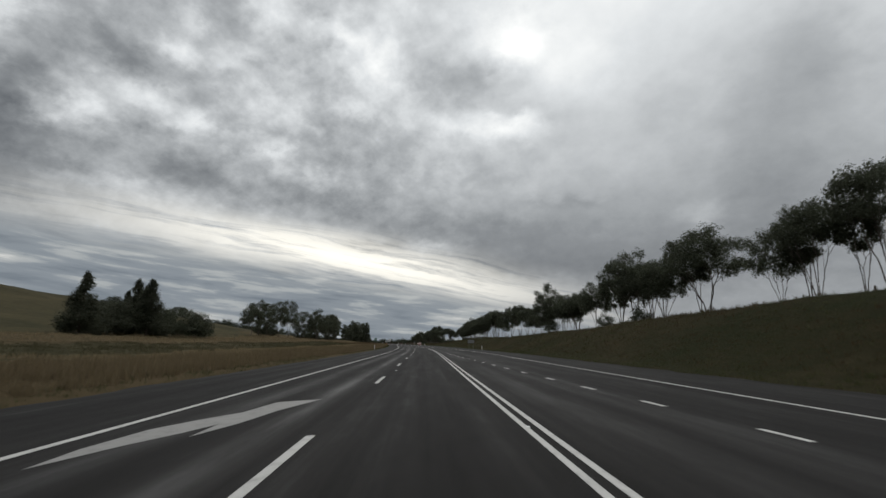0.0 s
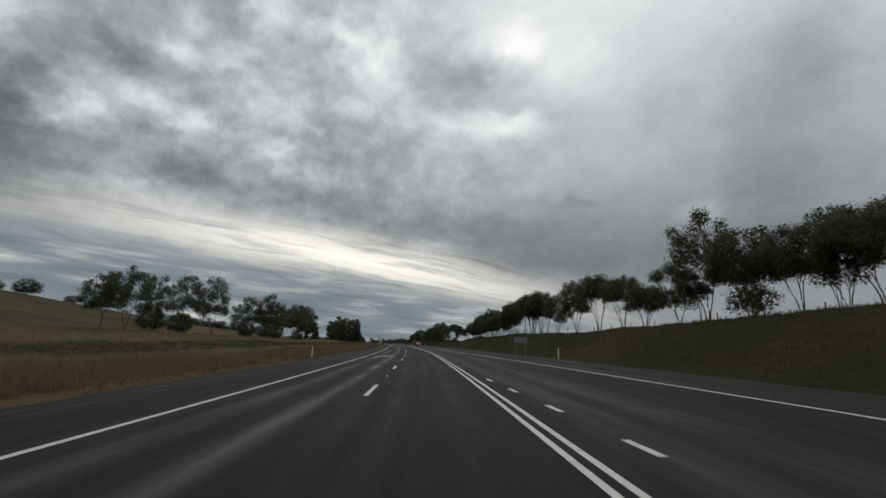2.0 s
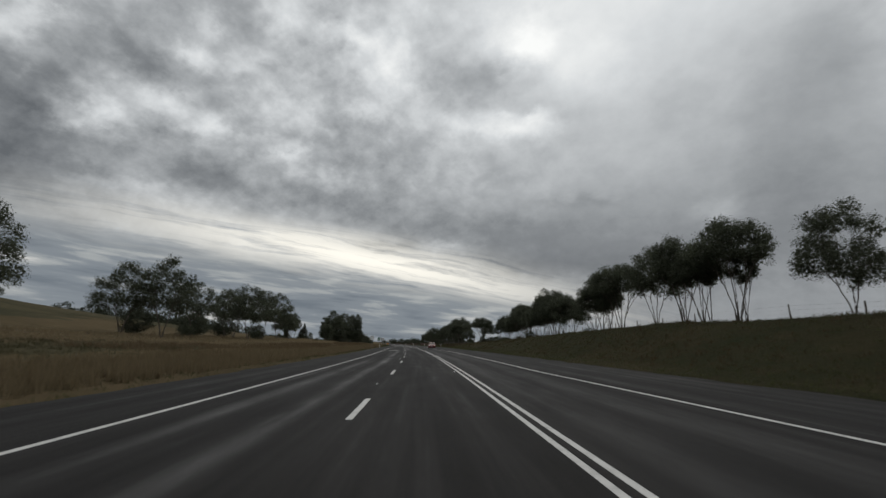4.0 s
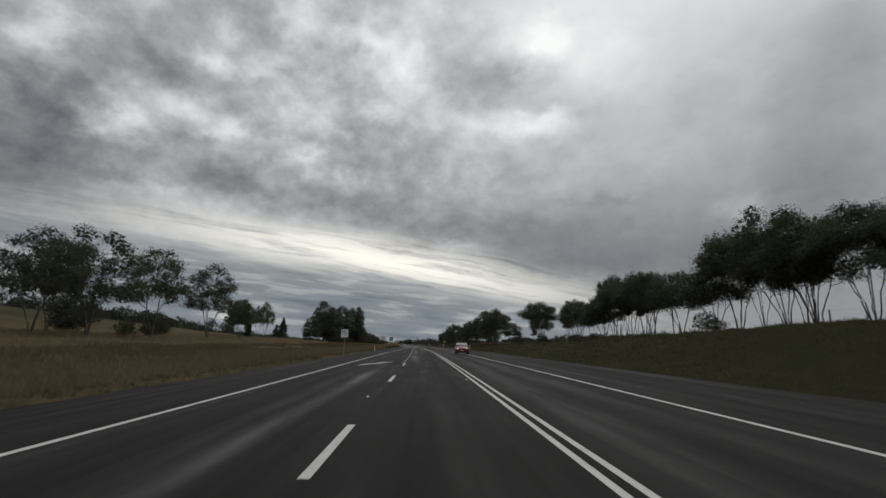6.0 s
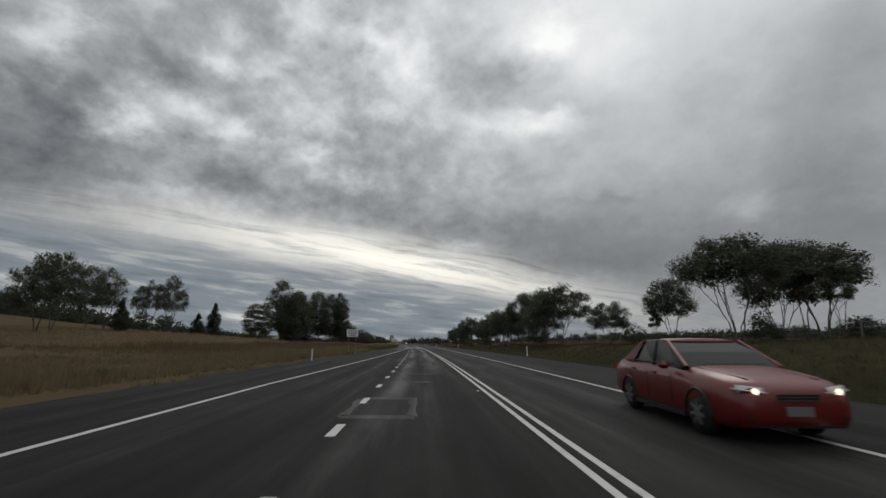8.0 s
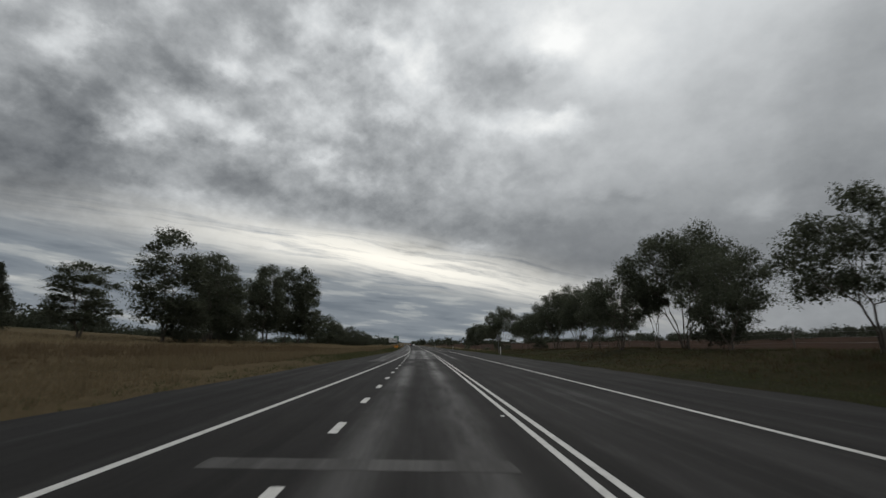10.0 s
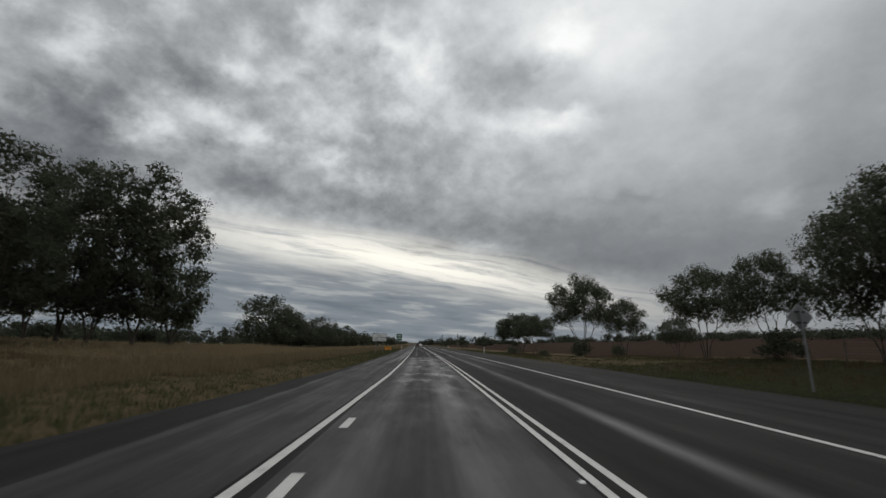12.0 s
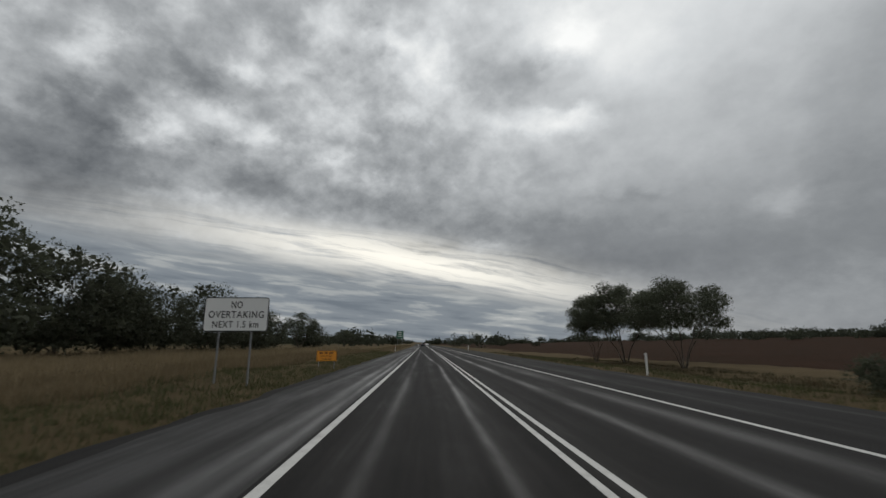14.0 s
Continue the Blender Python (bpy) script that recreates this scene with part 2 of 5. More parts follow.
def asphalt(name, base, wet, spec=0.14, tracks=()):
    def build(N, L):
        uv = N("ShaderNodeUVMap")
        uv.uv_map = "road"
        q = uv.outputs[0]
        grain = m_noise(N, L, stretched(N, L, q, 55, 55), 1.0, 3, 0.6)
        streak = m_noise(N, L, stretched(N, L, q, 1.6, 0.035), 1.0, 6, 0.6)
        patch = m_noise(N, L, stretched(N, L, q, 0.35, 0.06), 1.0, 5, 0.6)
        spots = m_noise(N, L, stretched(N, L, q, 1.3, 0.35), 1.0, 6, 0.65)
        col = m_ramp(N, L, m_math(N, L, "ADD", m_math(N, L, "MULTIPLY", streak, 0.55), m_math(N, L, "MULTIPLY", patch, 0.45)),
                     [(0.30, tuple(c * 0.62 for c in base)), (0.50, base), (0.66, tuple(min(1, c * 1.75) for c in base))])
        col = m_mix(N, L, m_math(N, L, "MULTIPLY", grain, 0.5), col, tuple(c * 0.45 for c in base))
        gloss = m_ramp(N, L, m_math(N, L, "ADD", m_math(N, L, "MULTIPLY", spots, 0.4), m_math(N, L, "MULTIPLY", streak, 0.6)),
                       [(0.40, (0.80,) * 3), (0.55, (wet,) * 3), (0.68, (wet * 0.8,) * 3)])
        sep = N("ShaderNodeSeparateXYZ")
        L(q, sep.inputs[0])
        uu, vv = sep.outputs[0], sep.outputs[1]
        wander = m_math(N, L, "MULTIPLY", m_math(N, L, "SUBTRACT", m_noise(N, L, stretched(N, L, q, 0.0, 0.03), 1.0, 2), 0.5), 0.5)
        uw = m_math(N, L, "ADD", uu, wander)
        total = None
        for lat, wide, y0, y1, amt, drift in tracks:
            at = m_math(N, L, "ADD", lat, m_math(N, L, "MULTIPLY", m_math(N, L, "SUBTRACT", vv, y0), drift)) if drift else lat
            d = m_math(N, L, "MULTIPLY", m_math(N, L, "SUBTRACT", uw, at), 1 / wide)
            g = m_math(N, L, "POWER", 2.718, m_math(N, L, "MULTIPLY", m_math(N, L, "MULTIPLY", d, d), -1.0))
            on = m_math(N, L, "MULTIPLY", m_math(N, L, "MULTIPLY", m_math(N, L, "SUBTRACT", vv, y0), 1 / 12, True), m_math(N, L, "MULTIPLY", m_math(N, L, "SUBTRACT", y1, vv), 1 / 12, True), True)
            g = m_math(N, L, "MULTIPLY", m_math(N, L, "MULTIPLY", g, on), amt)
            total = g if total is None else m_math(N, L, "ADD", total, g)
        if total is not None:
            uneven = m_ramp(N, L, m_noise(N, L, stretched(N, L, q, 0.8, 0.11), 1.0, 5), [(0.34, (0.1,) * 3), (0.62, (1.0,) * 3)])
            total = m_math(N, L, "MULTIPLY", total, uneven, True)
            # standing water in the lane
            pools = m_ramp(N, L, m_noise(N, L, stretched(N, L, q, 1.1, 0.32), 1.0, 6, 0.62), [(0.50, (0, 0, 0)), (0.66, (1.0,) * 3)])
            along = m_math(N, L, "MULTIPLY", m_math(N, L, "MULTIPLY", m_math(N, L, "SUBTRACT", vv, 322), 1 / 14, True), m_math(N, L, "MULTIPLY", m_math(N, L, "SUBTRACT", 372, vv), 1 / 6, True))
            inside = m_math(N, L, "MULTIPLY", m_math(N, L, "SUBTRACT", 1.5, m_math(N, L, "ABSOLUTE", m_math(N, L, "SUBTRACT", uw, 0.2), 0.0)), 3.0, True)
            pools = m_math(N, L, "MULTIPLY", m_math(N, L, "MULTIPLY", pools, along), inside)
            # tracks go to three times the base colour: the sky's sheen, painted
            col = m_mix(N, L, total, col, tuple(c * 3.0 for c in base))
            gloss = m_mix(N, L, pools, m_mix(N, L, total, gloss, (0.34,) * 3), (0.30,) * 3)
            shine = m_math(N, L, "ADD", m_math(N, L, "MULTIPLY", total, 0.22), m_math(N, L, "MULTIPLY", pools, 0.25))
            return {"color": col, "rough": gloss, "height": grain, "spec": m_math(N, L, "ADD", shine, spec)}
        return {"color": col, "rough": gloss, "height": grain}
    return material(name, build, spec=spec, bump=(0.35, 0.01))


ASPHALT = asphalt("asphalt", (0.0162, 0.0153, 0.0146), 0.72, 0.075, SHEEN_TRACKS)
# paler asphalt: worn on the shoulder, painted sky sheen in the lane
WORN_SHEEN_SEAL = asphalt("worn_sheen_asphalt", (0.027, 0.026, 0.0255), 0.58, 0.15, SHEEN_TRACKS)
PATCH = asphalt("fresh_asphalt_patch", (0.016, 0.015, 0.015), 0.7)
SEAL = asphalt("worn_pale_seal", (0.056, 0.054, 0.052), 0.6)


def worn_paint(name, col, dirt=(0.09, 0.085, 0.08)):
    def build(N, L):
        p = where(N)
        a = m_noise(N, L, p, 3.0, 6, 0.7)
        b = m_noise(N, L, p, 45.0, 4, 0.7)
        k = m_math(N, L, "ADD", m_math(N, L, "MULTIPLY", a, 0.6), m_math(N, L, "MULTIPLY", b, 0.4))
        return m_mix(N, L, m_ramp(N, L, k, [(0.50, (0, 0, 0)), (0.75, (0.85,) * 3)]), col, dirt)
    return material(name, build, rough=0.6, spec=0.3)


LINE = worn_paint("worn_white_line_paint", (0.47, 0.465, 0.445))
ARROW = worn_paint("faded_arrow_paint", (0.25, 0.245, 0.235), (0.06, 0.058, 0.055))


def plain(name, col, rough=0.5, metal=0.0, vary=0.25, scale=6.0, spec=0.4):
    def build(N, L):
        a = m_noise(N, L, where(N), scale, 6, 0.65)
        return m_mix(N, L, m_math(N, L, "MULTIPLY", a, vary * 2), col, tuple(c * 0.5 for c in col))
    return material(name, build, rough=rough, metal=metal, spec=spec)


def leaf_material(name, dark, light):
    def build(N, L):
        g = N("ShaderNodeNewGeometry")
        oi = N("ShaderNodeObjectInfo")
        a = m_ramp(N, L, g.outputs["Random Per Island"], [(0.0, dark), (0.75, light), (1.0, tuple(c * 1.5 for c in light))])
        return m_mix(N, L, m_math(N, L, "MULTIPLY", oi.outputs["Random"], 0.4), a, tuple(c * 0.7 for c in dark))
    m = material(name, build, rough=0.6, spec=0.14)
    # thin blades let part of the light through
    nt = m.node_tree
    thin = nt.nodes.new("ShaderNodeBsdfTranslucent")
    thin.inputs["Color"].default_value = (*light, 1)
    both = nt.nodes.new("ShaderNodeMixShader")
    both.inputs[0].default_value = 0.45
    nt.links.new(nt.nodes["Principled BSDF"].outputs[0], both.inputs[1])
    nt.links.new(thin.outputs[0], both.inputs[2])
    nt.links.new(both.outputs[0], nt.nodes["Material Output"].inputs[0])
    return m


LEAF_GUM = leaf_material("gum_leaf", (0.0476, 0.0533, 0.0353), (0.0771, 0.0861, 0.0574))
LEAF_DARK = leaf_material("cypress_leaf", (0.0410, 0.0467, 0.0312), (0.0656, 0.0713, 0.0484))
BARK = material("gum_bark", lambda N, L: {"color": m_ramp(N, L, m_noise(N, L, stretched(N, L, where(N), 5, 5, 0.8), 1.0, 6), [(0.32, (0.045, 0.037, 0.030)), (0.55, (0.10, 0.086, 0.072)), (0.75, (0.21, 0.19, 0.165))]),
                                            "height": m_noise(N, L, stretched(N, L, where(N), 14, 14, 2), 1.0, 5)}, rough=0.85, spec=0.15, bump=(0.6, 0.03))
STRAW = leaf_material("straw_blades", (0.1113, 0.0862, 0.0500), (0.1678, 0.1315, 0.0782))
RUST = leaf_material("rust_brown_blades", (0.0839, 0.0609, 0.0356), (0.1315, 0.0966, 0.0570))
BANK_TUFT = leaf_material("rusty_bank_blades", (0.048, 0.036, 0.020), (0.078, 0.058, 0.032))
OLIVE = leaf_material("olive_grass_blades", (0.0400, 0.0376, 0.0192), (0.0704, 0.0640, 0.0336))
PALE = leaf_material("pale_straw_blades", (0.1573, 0.1235, 0.0740), (0.2340, 0.1854, 0.1123))
BLADE = leaf_material("green_blades", (0.036, 0.041, 0.017), (0.075, 0.080, 0.037))
FARWOOD = leaf_material("far_wood_leaf", (0.0340, 0.0399, 0.0272), (0.0561, 0.0629, 0.0425))
SIGN_WHITE = plain("sign_white_sheet", (0.72, 0.73, 0.72), 0.45, vary=0.08)
SIGN_BLACK = plain("sign_black", (0.015, 0.015, 0.016), 0.5, vary=0.1)
SIGN_ORANGE = plain("sign_orange_sheet", (0.75, 0.30, 0.03), 0.5, vary=0.15)
SIGN_GREEN = plain("sign_green_sheet", (0.012, 0.10, 0.06), 0.5, vary=0.1)
GALV = plain("galvanised_steel", (0.24, 0.245, 0.25), 0.55, metal=0.5, vary=0.25)
POST_WHITE = plain("guide_post_plastic", (0.70, 0.70, 0.68), 0.5, vary=0.15)
REFLECT_RED = plain("red_reflector", (0.55, 0.02, 0.02), 0.25, vary=0.05)
TIMBER = plain("grey_timber", (0.17, 0.145, 0.12), 0.85, vary=0.3, scale=20)
CAR_RED = plain("red_car_paint", (0.1334, 0.0116, 0.0104), 0.28, vary=0.05, spec=0.6)
CAR_DARK = plain("dark_car_paint", (0.02, 0.022, 0.026), 0.3, vary=0.05, spec=0.6)
CAR_GLASS = plain("car_glass", (0.010, 0.012, 0.012), 0.06, vary=0.02, spec=0.12)
RUBBER = plain("tyre_rubber", (0.018, 0.018, 0.018), 0.85, vary=0.2)
ALLOY = plain("alloy_rim", (0.45, 0.45, 0.46), 0.35, metal=0.9, vary=0.1)
CHROME = plain("chrome", (0.6, 0.6, 0.6), 0.15, metal=1.0, vary=0.05)
BLACK_TRIM = plain("black_trim", (0.012, 0.012, 0.012), 0.5, vary=0.1)
LAMP_GLASS = plain("lamp_glass", (0.55, 0.56, 0.55), 0.1, vary=0.05, spec=0.8)
LAMP_LIT = bpy.data.materials.new("lit_headlamp")
LAMP_LIT.use_nodes = True
LAMP_LIT.node_tree.nodes["Principled BSDF"].inputs["Emission Color"].default_value = (1.0, 0.86, 0.62, 1)
LAMP_LIT.node_tree.nodes["Principled BSDF"].inputs["Emission Strength"].default_value = 1.6


# ---- plan: the road's line and the lie of the land ----
HEADING = [(-600, 0), (50, 0), (118, 2.3), (170, 4.0), (210, 4.5), (275, 6.0), (330, 6.7), (367, 7.4), (700, 8.5), (4600, 8.5)]
ROAD_Y = np.arange(-600.0, 4600.0, 1.0)
ROAD_X = -np.cumsum(np.tan(np.radians(np.interp(ROAD_Y, *zip(*HEADING)))))
ROAD_X += 0.1 - np.interp(0.0, ROAD_Y, ROAD_X)


def road_x(y):
    return np.interp(y, ROAD_Y, ROAD_X)


def road_turn(y):
    return float(np.interp(y, *zip(*HEADING)))


PAVE_LEFT = [(-600, -9.6), (230, -9.2), (300, -7.0), (345, -4.7), (4600, -4.7)]
PAVE_RIGHT = [(-600, 13.0), (60, 12.6), (130, 11.2), (300, 10.6), (380, 9.8), (4600, 9.6)]
BANK = [(-600, 4.5), (0, 4.3), (43, 3.9), (60, 3.4), (95, 3.0), (118, 2.6), (145, 3.1), (165, 2.8), (190, 2.35), (220, 1.75), (245, 1.4), (275, 1.0), (315, 0.9), (340, 0.4), (360, 0.1), (385, -0.8), (480, -1.0), (900, -1.0), (4600, -1.0)]
LEFT_RISE = [(-600, 0.09), (60, 0.072), (95, 0.075), (120, 0.095), (165, 0.082), (240, 0.078), (290, 0.085), (310, 0.066), (350, 0.060), (385, 0.024), (420, 0.008), (700, 0.006), (4600, 0.006)]


def tone(a, b, t):
    t = np.clip((t - a) / (b - a), 0, 1)
    return t * t * (3 - 2 * t)


def land(x, y):
    """Ground height; the road's crown is 0."""
    x, y = np.asarray(x, float), np.asarray(y, float)
    d = x - road_x(y)
    lp, rp = np.interp(y, *zip(*PAVE_LEFT)), np.interp(y, *zip(*PAVE_RIGHT))
    left, right = np.clip(lp - d, 0, None), np.clip(d - rp, 0, None)
    z = -0.12 * (1 - tone(0, 0.8, left + right))
    rise = np.interp(y, *zip(*LEFT_RISE))
    near = np.clip(left, 0, 130)
    z = z + np.where(left > 0, 0.22 * tone(0, 3, left) + rise * np.clip(near - 3, 0, None) + 0.015 * rise / 0.09 * np.clip(near - 60, 0, 70), 0)
    z = z + np.where(left > 45, 0.10 * np.clip(near - 45, 0, 85) * (1 - tone(190, 330, y)), 0)
    z = z - np.where(left > 130, 0.02 * np.clip(left - 130, 0, 300), 0)
    far_left = tone(150, 320, left) * tone(180, 420, y) * (1 - tone(600, 1300, y))
    z = z + 7.0 * far_left
    bank = np.interp(y, *zip(*BANK))
    z = z + np.where(right > 0, bank * tone(0.5, 11.0, right) + 0.004 * np.clip(right - 12, 0, 60), 0)
    z = z + 7.0 * tone(70, 320, right) * tone(250, 420, y) * (1 - tone(900, 1600, y))
    dist = np.hypot(x, y)
    z = z + 16.0 * tone(1300, 3200, dist) * (0.55 + 0.45 * np.sin(x * 0.0021 + 1.0) * np.cos(y * 0.0011))
    bumps = 0.10 * np.sin(x * 0.61 + y * 0.13) * np.sin(y * 0.37 - x * 0.21) + 0.06 * np.sin(x * 1.7) * np.sin(y * 1.3)
    return z + bumps * tone(0.8, 4, left + right)


def land_at(x, y):
    return float(land(x, y))


def fast_mesh(name, verts, faces, mats=(), face_mat=None, smooth=False):
    """Mesh of verts (n, 3) and equal-sided faces (m, k)."""
    me = bpy.data.meshes.new(name)
    verts, faces = np.asarray(verts, np.float32), np.asarray(faces, np.int32)
    k = faces.shape[1]
    me.vertices.add(len(verts))
    me.vertices.foreach_set("co", verts.ravel())
    me.loops.add(faces.size)
    me.loops.foreach_set("vertex_index", faces.ravel())
    me.polygons.add(len(faces))
    me.polygons.foreach_set("loop_start", np.arange(0, faces.size, k, dtype=np.int32))
    for m in mats:
        me.materials.append(m)
    if face_mat is not None:
        me.polygons.foreach_set("material_index", np.asarray(face_mat, np.int32))
    me.polygons.foreach_set("use_smooth", np.full(len(faces), smooth))
    me.update(calc_edges=True)
    me.validate()
    return me


def grid_faces(rows_n, cols_n):
    i = np.arange((rows_n - 1) * (cols_n - 1))
    r, c = i // (cols_n - 1), i % (cols_n - 1)
    a = r * cols_n + c
    return np.stack([a, a + 1, a + cols_n + 1, a + cols_n], 1)


# ---- ground: one sheet to the horizon ----
lats = np.concatenate([-np.geomspace(3500, 150, 22), np.linspace(-140, -40, 21), np.linspace(-38, -14, 17), np.linspace(-13.5, 16, 60), np.linspace(17, 40, 24), np.linspace(44, 140, 20), np.geomspace(150, 3500, 22)])
ys = np.concatenate([np.linspace(-600, -30, 20), np.arange(-26, 460, 2.0), np.geomspace(462, 4500, 60)])
gx = road_x(ys)[:, None] + lats[None, :]
gy = np.repeat(ys[:, None], len(lats), 1)
gz = land(gx, gy)
gf = grid_faces(len(ys), len(lats))
cl, cy = np.repeat(lats[None, :-1], len(ys) - 1, 0).ravel(), np.repeat(ys[:-1, None], len(lats) - 1, 1).ravel()
wob = 3 * np.sin(cy * 0.11) + 2 * np.sin(cy * 0.043 + 2)
zone = np.where((cl < -41 - 31 * tone(90, 200, cy) + wob) | ((cl > -28 + wob * 0.2) & (cl < -18.8 + wob * 0.2) & (cy < 150 + wob * 3)), 1, np.where(cl < 0, 0, np.where(cl < 26 + wob * 0.5, 2, np.where(cy > 250, 3, 1))))
zone = np.where((cl > 0) & (cl < 30 + wob) & (cy > 345), 0, zone)
ground = new("ground", fast_mesh("ground", np.stack([gx, gy, gz], -1).reshape(-1, 3), gf, (DRY_GROUND, HILL_GROUND, BANK_GROUND, FIELD_GROUND), zone, True))
tagged(ground, "dry grass verge, pasture and ploughed field under overcast sky", "ground", kind="structure")


# ---- road ----
def strip(name, mat, y0, y1, left, right, z, step=2.0, depth=0.0, label="", parent=None):
    """A band along the road between two offsets (numbers or functions of y)."""
    n = max(2, int(math.ceil((y1 - y0) / step)) + 1)
    yy = np.linspace(y0, y1, n)
    lo = np.array([left(v) if callable(left) else left for v in yy])
    ro = np.array([right(v) if callable(right) else right for v in yy])
    cx = road_x(yy)
    cols = [lo, ro] if not depth else [lo, lo, ro, ro]
    hs = [z, z] if not depth else [z - depth, z, z, z - depth]
    v = np.stack([np.stack([cx + c, yy, np.full(n, h)], -1) for c, h in zip(cols, hs)], 1)
    me = fast_mesh(name, v.reshape(-1, 3), grid_faces(n, len(cols)), (mat,))
    uvs = np.stack([np.stack(cols, 1), np.repeat(yy[:, None], len(cols), 1)], -1).reshape(-1, 2)
    uv = me.uv_layers.new(name="road")
    idx = np.empty(len(me.loops), np.int32)
    me.loops.foreach_get("vertex_index", idx)
    uv.data.foreach_set("uv", uvs[idx].astype(np.float32).ravel())
    ob = new(name, me)
    if parent:
        ob.parent = parent
    if label:
        tagged(ob, label)
    return ob


def ragged(table, amp, seed):
    def at(v):
        return float(np.interp(v, *zip(*table))) + amp * noise.noise((v * 0.35, seed, 0)) + amp * 0.5 * noise.noise((v * 1.3, seed, 4))
    return at


road = strip("road", ASPHALT, -300, 4300, ragged(PAVE_LEFT, 0.35, 3), ragged(PAVE_RIGHT, 0.35, 7), 0.0, step=1.0, depth=0.25)
tagged(road, "damp dark grey asphalt highway with worn wheel tracks paled by painted sky sheen", "road", kind="structure")
LEFT_EDGE = [(-300, -5.3), (60, -5.33), (118, -5.5), (190, -5.5), (226, -5.34), (282, -3.05), (296, -2.55), (320, -1.85), (336, -1.62), (4300, -1.62)]
RIGHT_EDGE = [(-300, 8.9), (62, 8.6), (128, 5.95), (4300, 5.75)]
LZ = 0.004
for nm, tab, w in (("edge_line", LEFT_EDGE, 0.15), ("edge_line", RIGHT_EDGE, 0.14)):
    strip(nm, LINE, -60, 1500, lambda v, tab=tab, w=w: float(np.interp(v, *zip(*tab))) - w / 2, lambda v, tab=tab, w=w: float(np.interp(v, *zip(*tab))) + w / 2, LZ, parent=road)
DOUBLE = [(-60, 1.74), (20, 1.78), (60, 1.90), (110, 2.03), (215, 2.03), (300, 1.98), (367, 1.94), (1500, 1.94)]
for off in (-0.13, 0.13):
    strip("centre_line", LINE, -60, 1500, lambda v, off=off: float(np.interp(v, *zip(*DOUBLE))) + off - 0.055, lambda v, off=off: float(np.interp(v, *zip(*DOUBLE))) + off + 0.055, LZ, parent=road)


def dash(y0, y1, lat, half, parent=road, mat=None):
    return strip("lane_dash", mat or LINE, y0, y1, lat - half, lat + half, LZ, step=1.5, parent=parent)


for k in range(-3, 15):
    dash(16.4 + 12.2 * k, 19.6 + 12.2 * k, float(np.interp(16.4 + 12.2 * k, (0, 60, 110, 130), (-1.87, -1.62, -1.40, -1.31))), 0.07)
for k in range(0, 36):
    yk = 190.98 + 3.767 * k
    dash(yk, yk + 1.05, -1.40 + 0.0002 * max(0, yk - 220), 0.08)


def merge_lat(v):
    """The dashed line of the lane that closes on the far side runs in to the double line."""
    return float(np.interp(v, (-20, 7, 22, 48, 58, 75), (6.6, 5.6, 4.75, 3.5, 3.0, 2.35)))


for k in range(-4, 19):
    ya = 2.98 + 3.7 * k
    strip("lane_dash", LINE, ya, ya + 1.0, lambda v: merge_lat(v) - 0.065, lambda v: merge_lat(v) + 0.065, LZ, step=0.5, parent=road)
for k in range(0, 40):
    dash(450 + 12 * k, 453 + 12 * k, 2.0, 0.06)


def flat_poly(name, pts, z, mat, parent):
    """A flat painted shape; pts are (offset from the road's line, y)."""
    bm = bmesh.new()
    bm.faces.new([bm.verts.new((road_x(y) + lat, y, z)) for lat, y in pts])
    me = bpy.data.meshes.new(name)
    bm.to_mesh(me)
    bm.free()
    me.materials.append(mat)
    uv = me.uv_layers.new(name="road")
    for lp in me.loops:
        co = me.vertices[lp.vertex_index].co
        uv.data[lp.index].uv = (co.x, co.y)
    ob = new(name, me)
    ob.parent = parent
    return ob


def merge_arrow(y0, shift=0.0):
    outline = ((-4.2, 0), (-3.85, 1.2), (-3.5, 2.1), (-3.28, 2.85), (-3.25, 1.75), (-2.95, 2.9), (-2.75, 4.4), (-2.25, 6.35), (-3.2, 5.8), (-3.4, 4.2), (-3.85, 3.3), (-4.2, 2.4), (-4.3, 1.0))
    flat_poly("merge_arrow", [(a + shift, y0 + c) for a, c in outline], LZ, ARROW, road)


merge_arrow(5.6, -0.45)
merge_arrow(187.0)
merge_arrow(96.0, -0.2)


def marker(lat, y, mat):
    bm = bmesh.new()
    bmesh.ops.create_cone(bm, cap_ends=True, segments=10, radius1=0.045, radius2=0.03, depth=0.016)
    me = bpy.data.meshes.new("raised_marker")
    bm.to_mesh(me)
    bm.free()
    me.materials.append(mat)
    ob = new("raised_marker", me)
    ob.location = (road_x(y) + lat, y, 0.008)
    ob.parent = road


for k in range(0, 7):
    marker(-1.55, 23.6 + 24.44 * k, SIGN_WHITE)
for k in range(0, 18):
    marker(1.70, 8.0 + 24.0 * k, SIGN_WHITE)

# repairs, seams, the worn shoulder and a lane strip paled for sheen


def wobble(base, amp, seed, rate=0.25):
    return lambda v: base + amp * noise.noise((v * rate, seed, 1.5)) + amp * 0.4 * noise.noise((v * rate * 5, seed, 7.5))


PZ = 0.0025
strip("repair_patch", PATCH, 219.3, 222.0, -1.45, -0.25, PZ, parent=road)
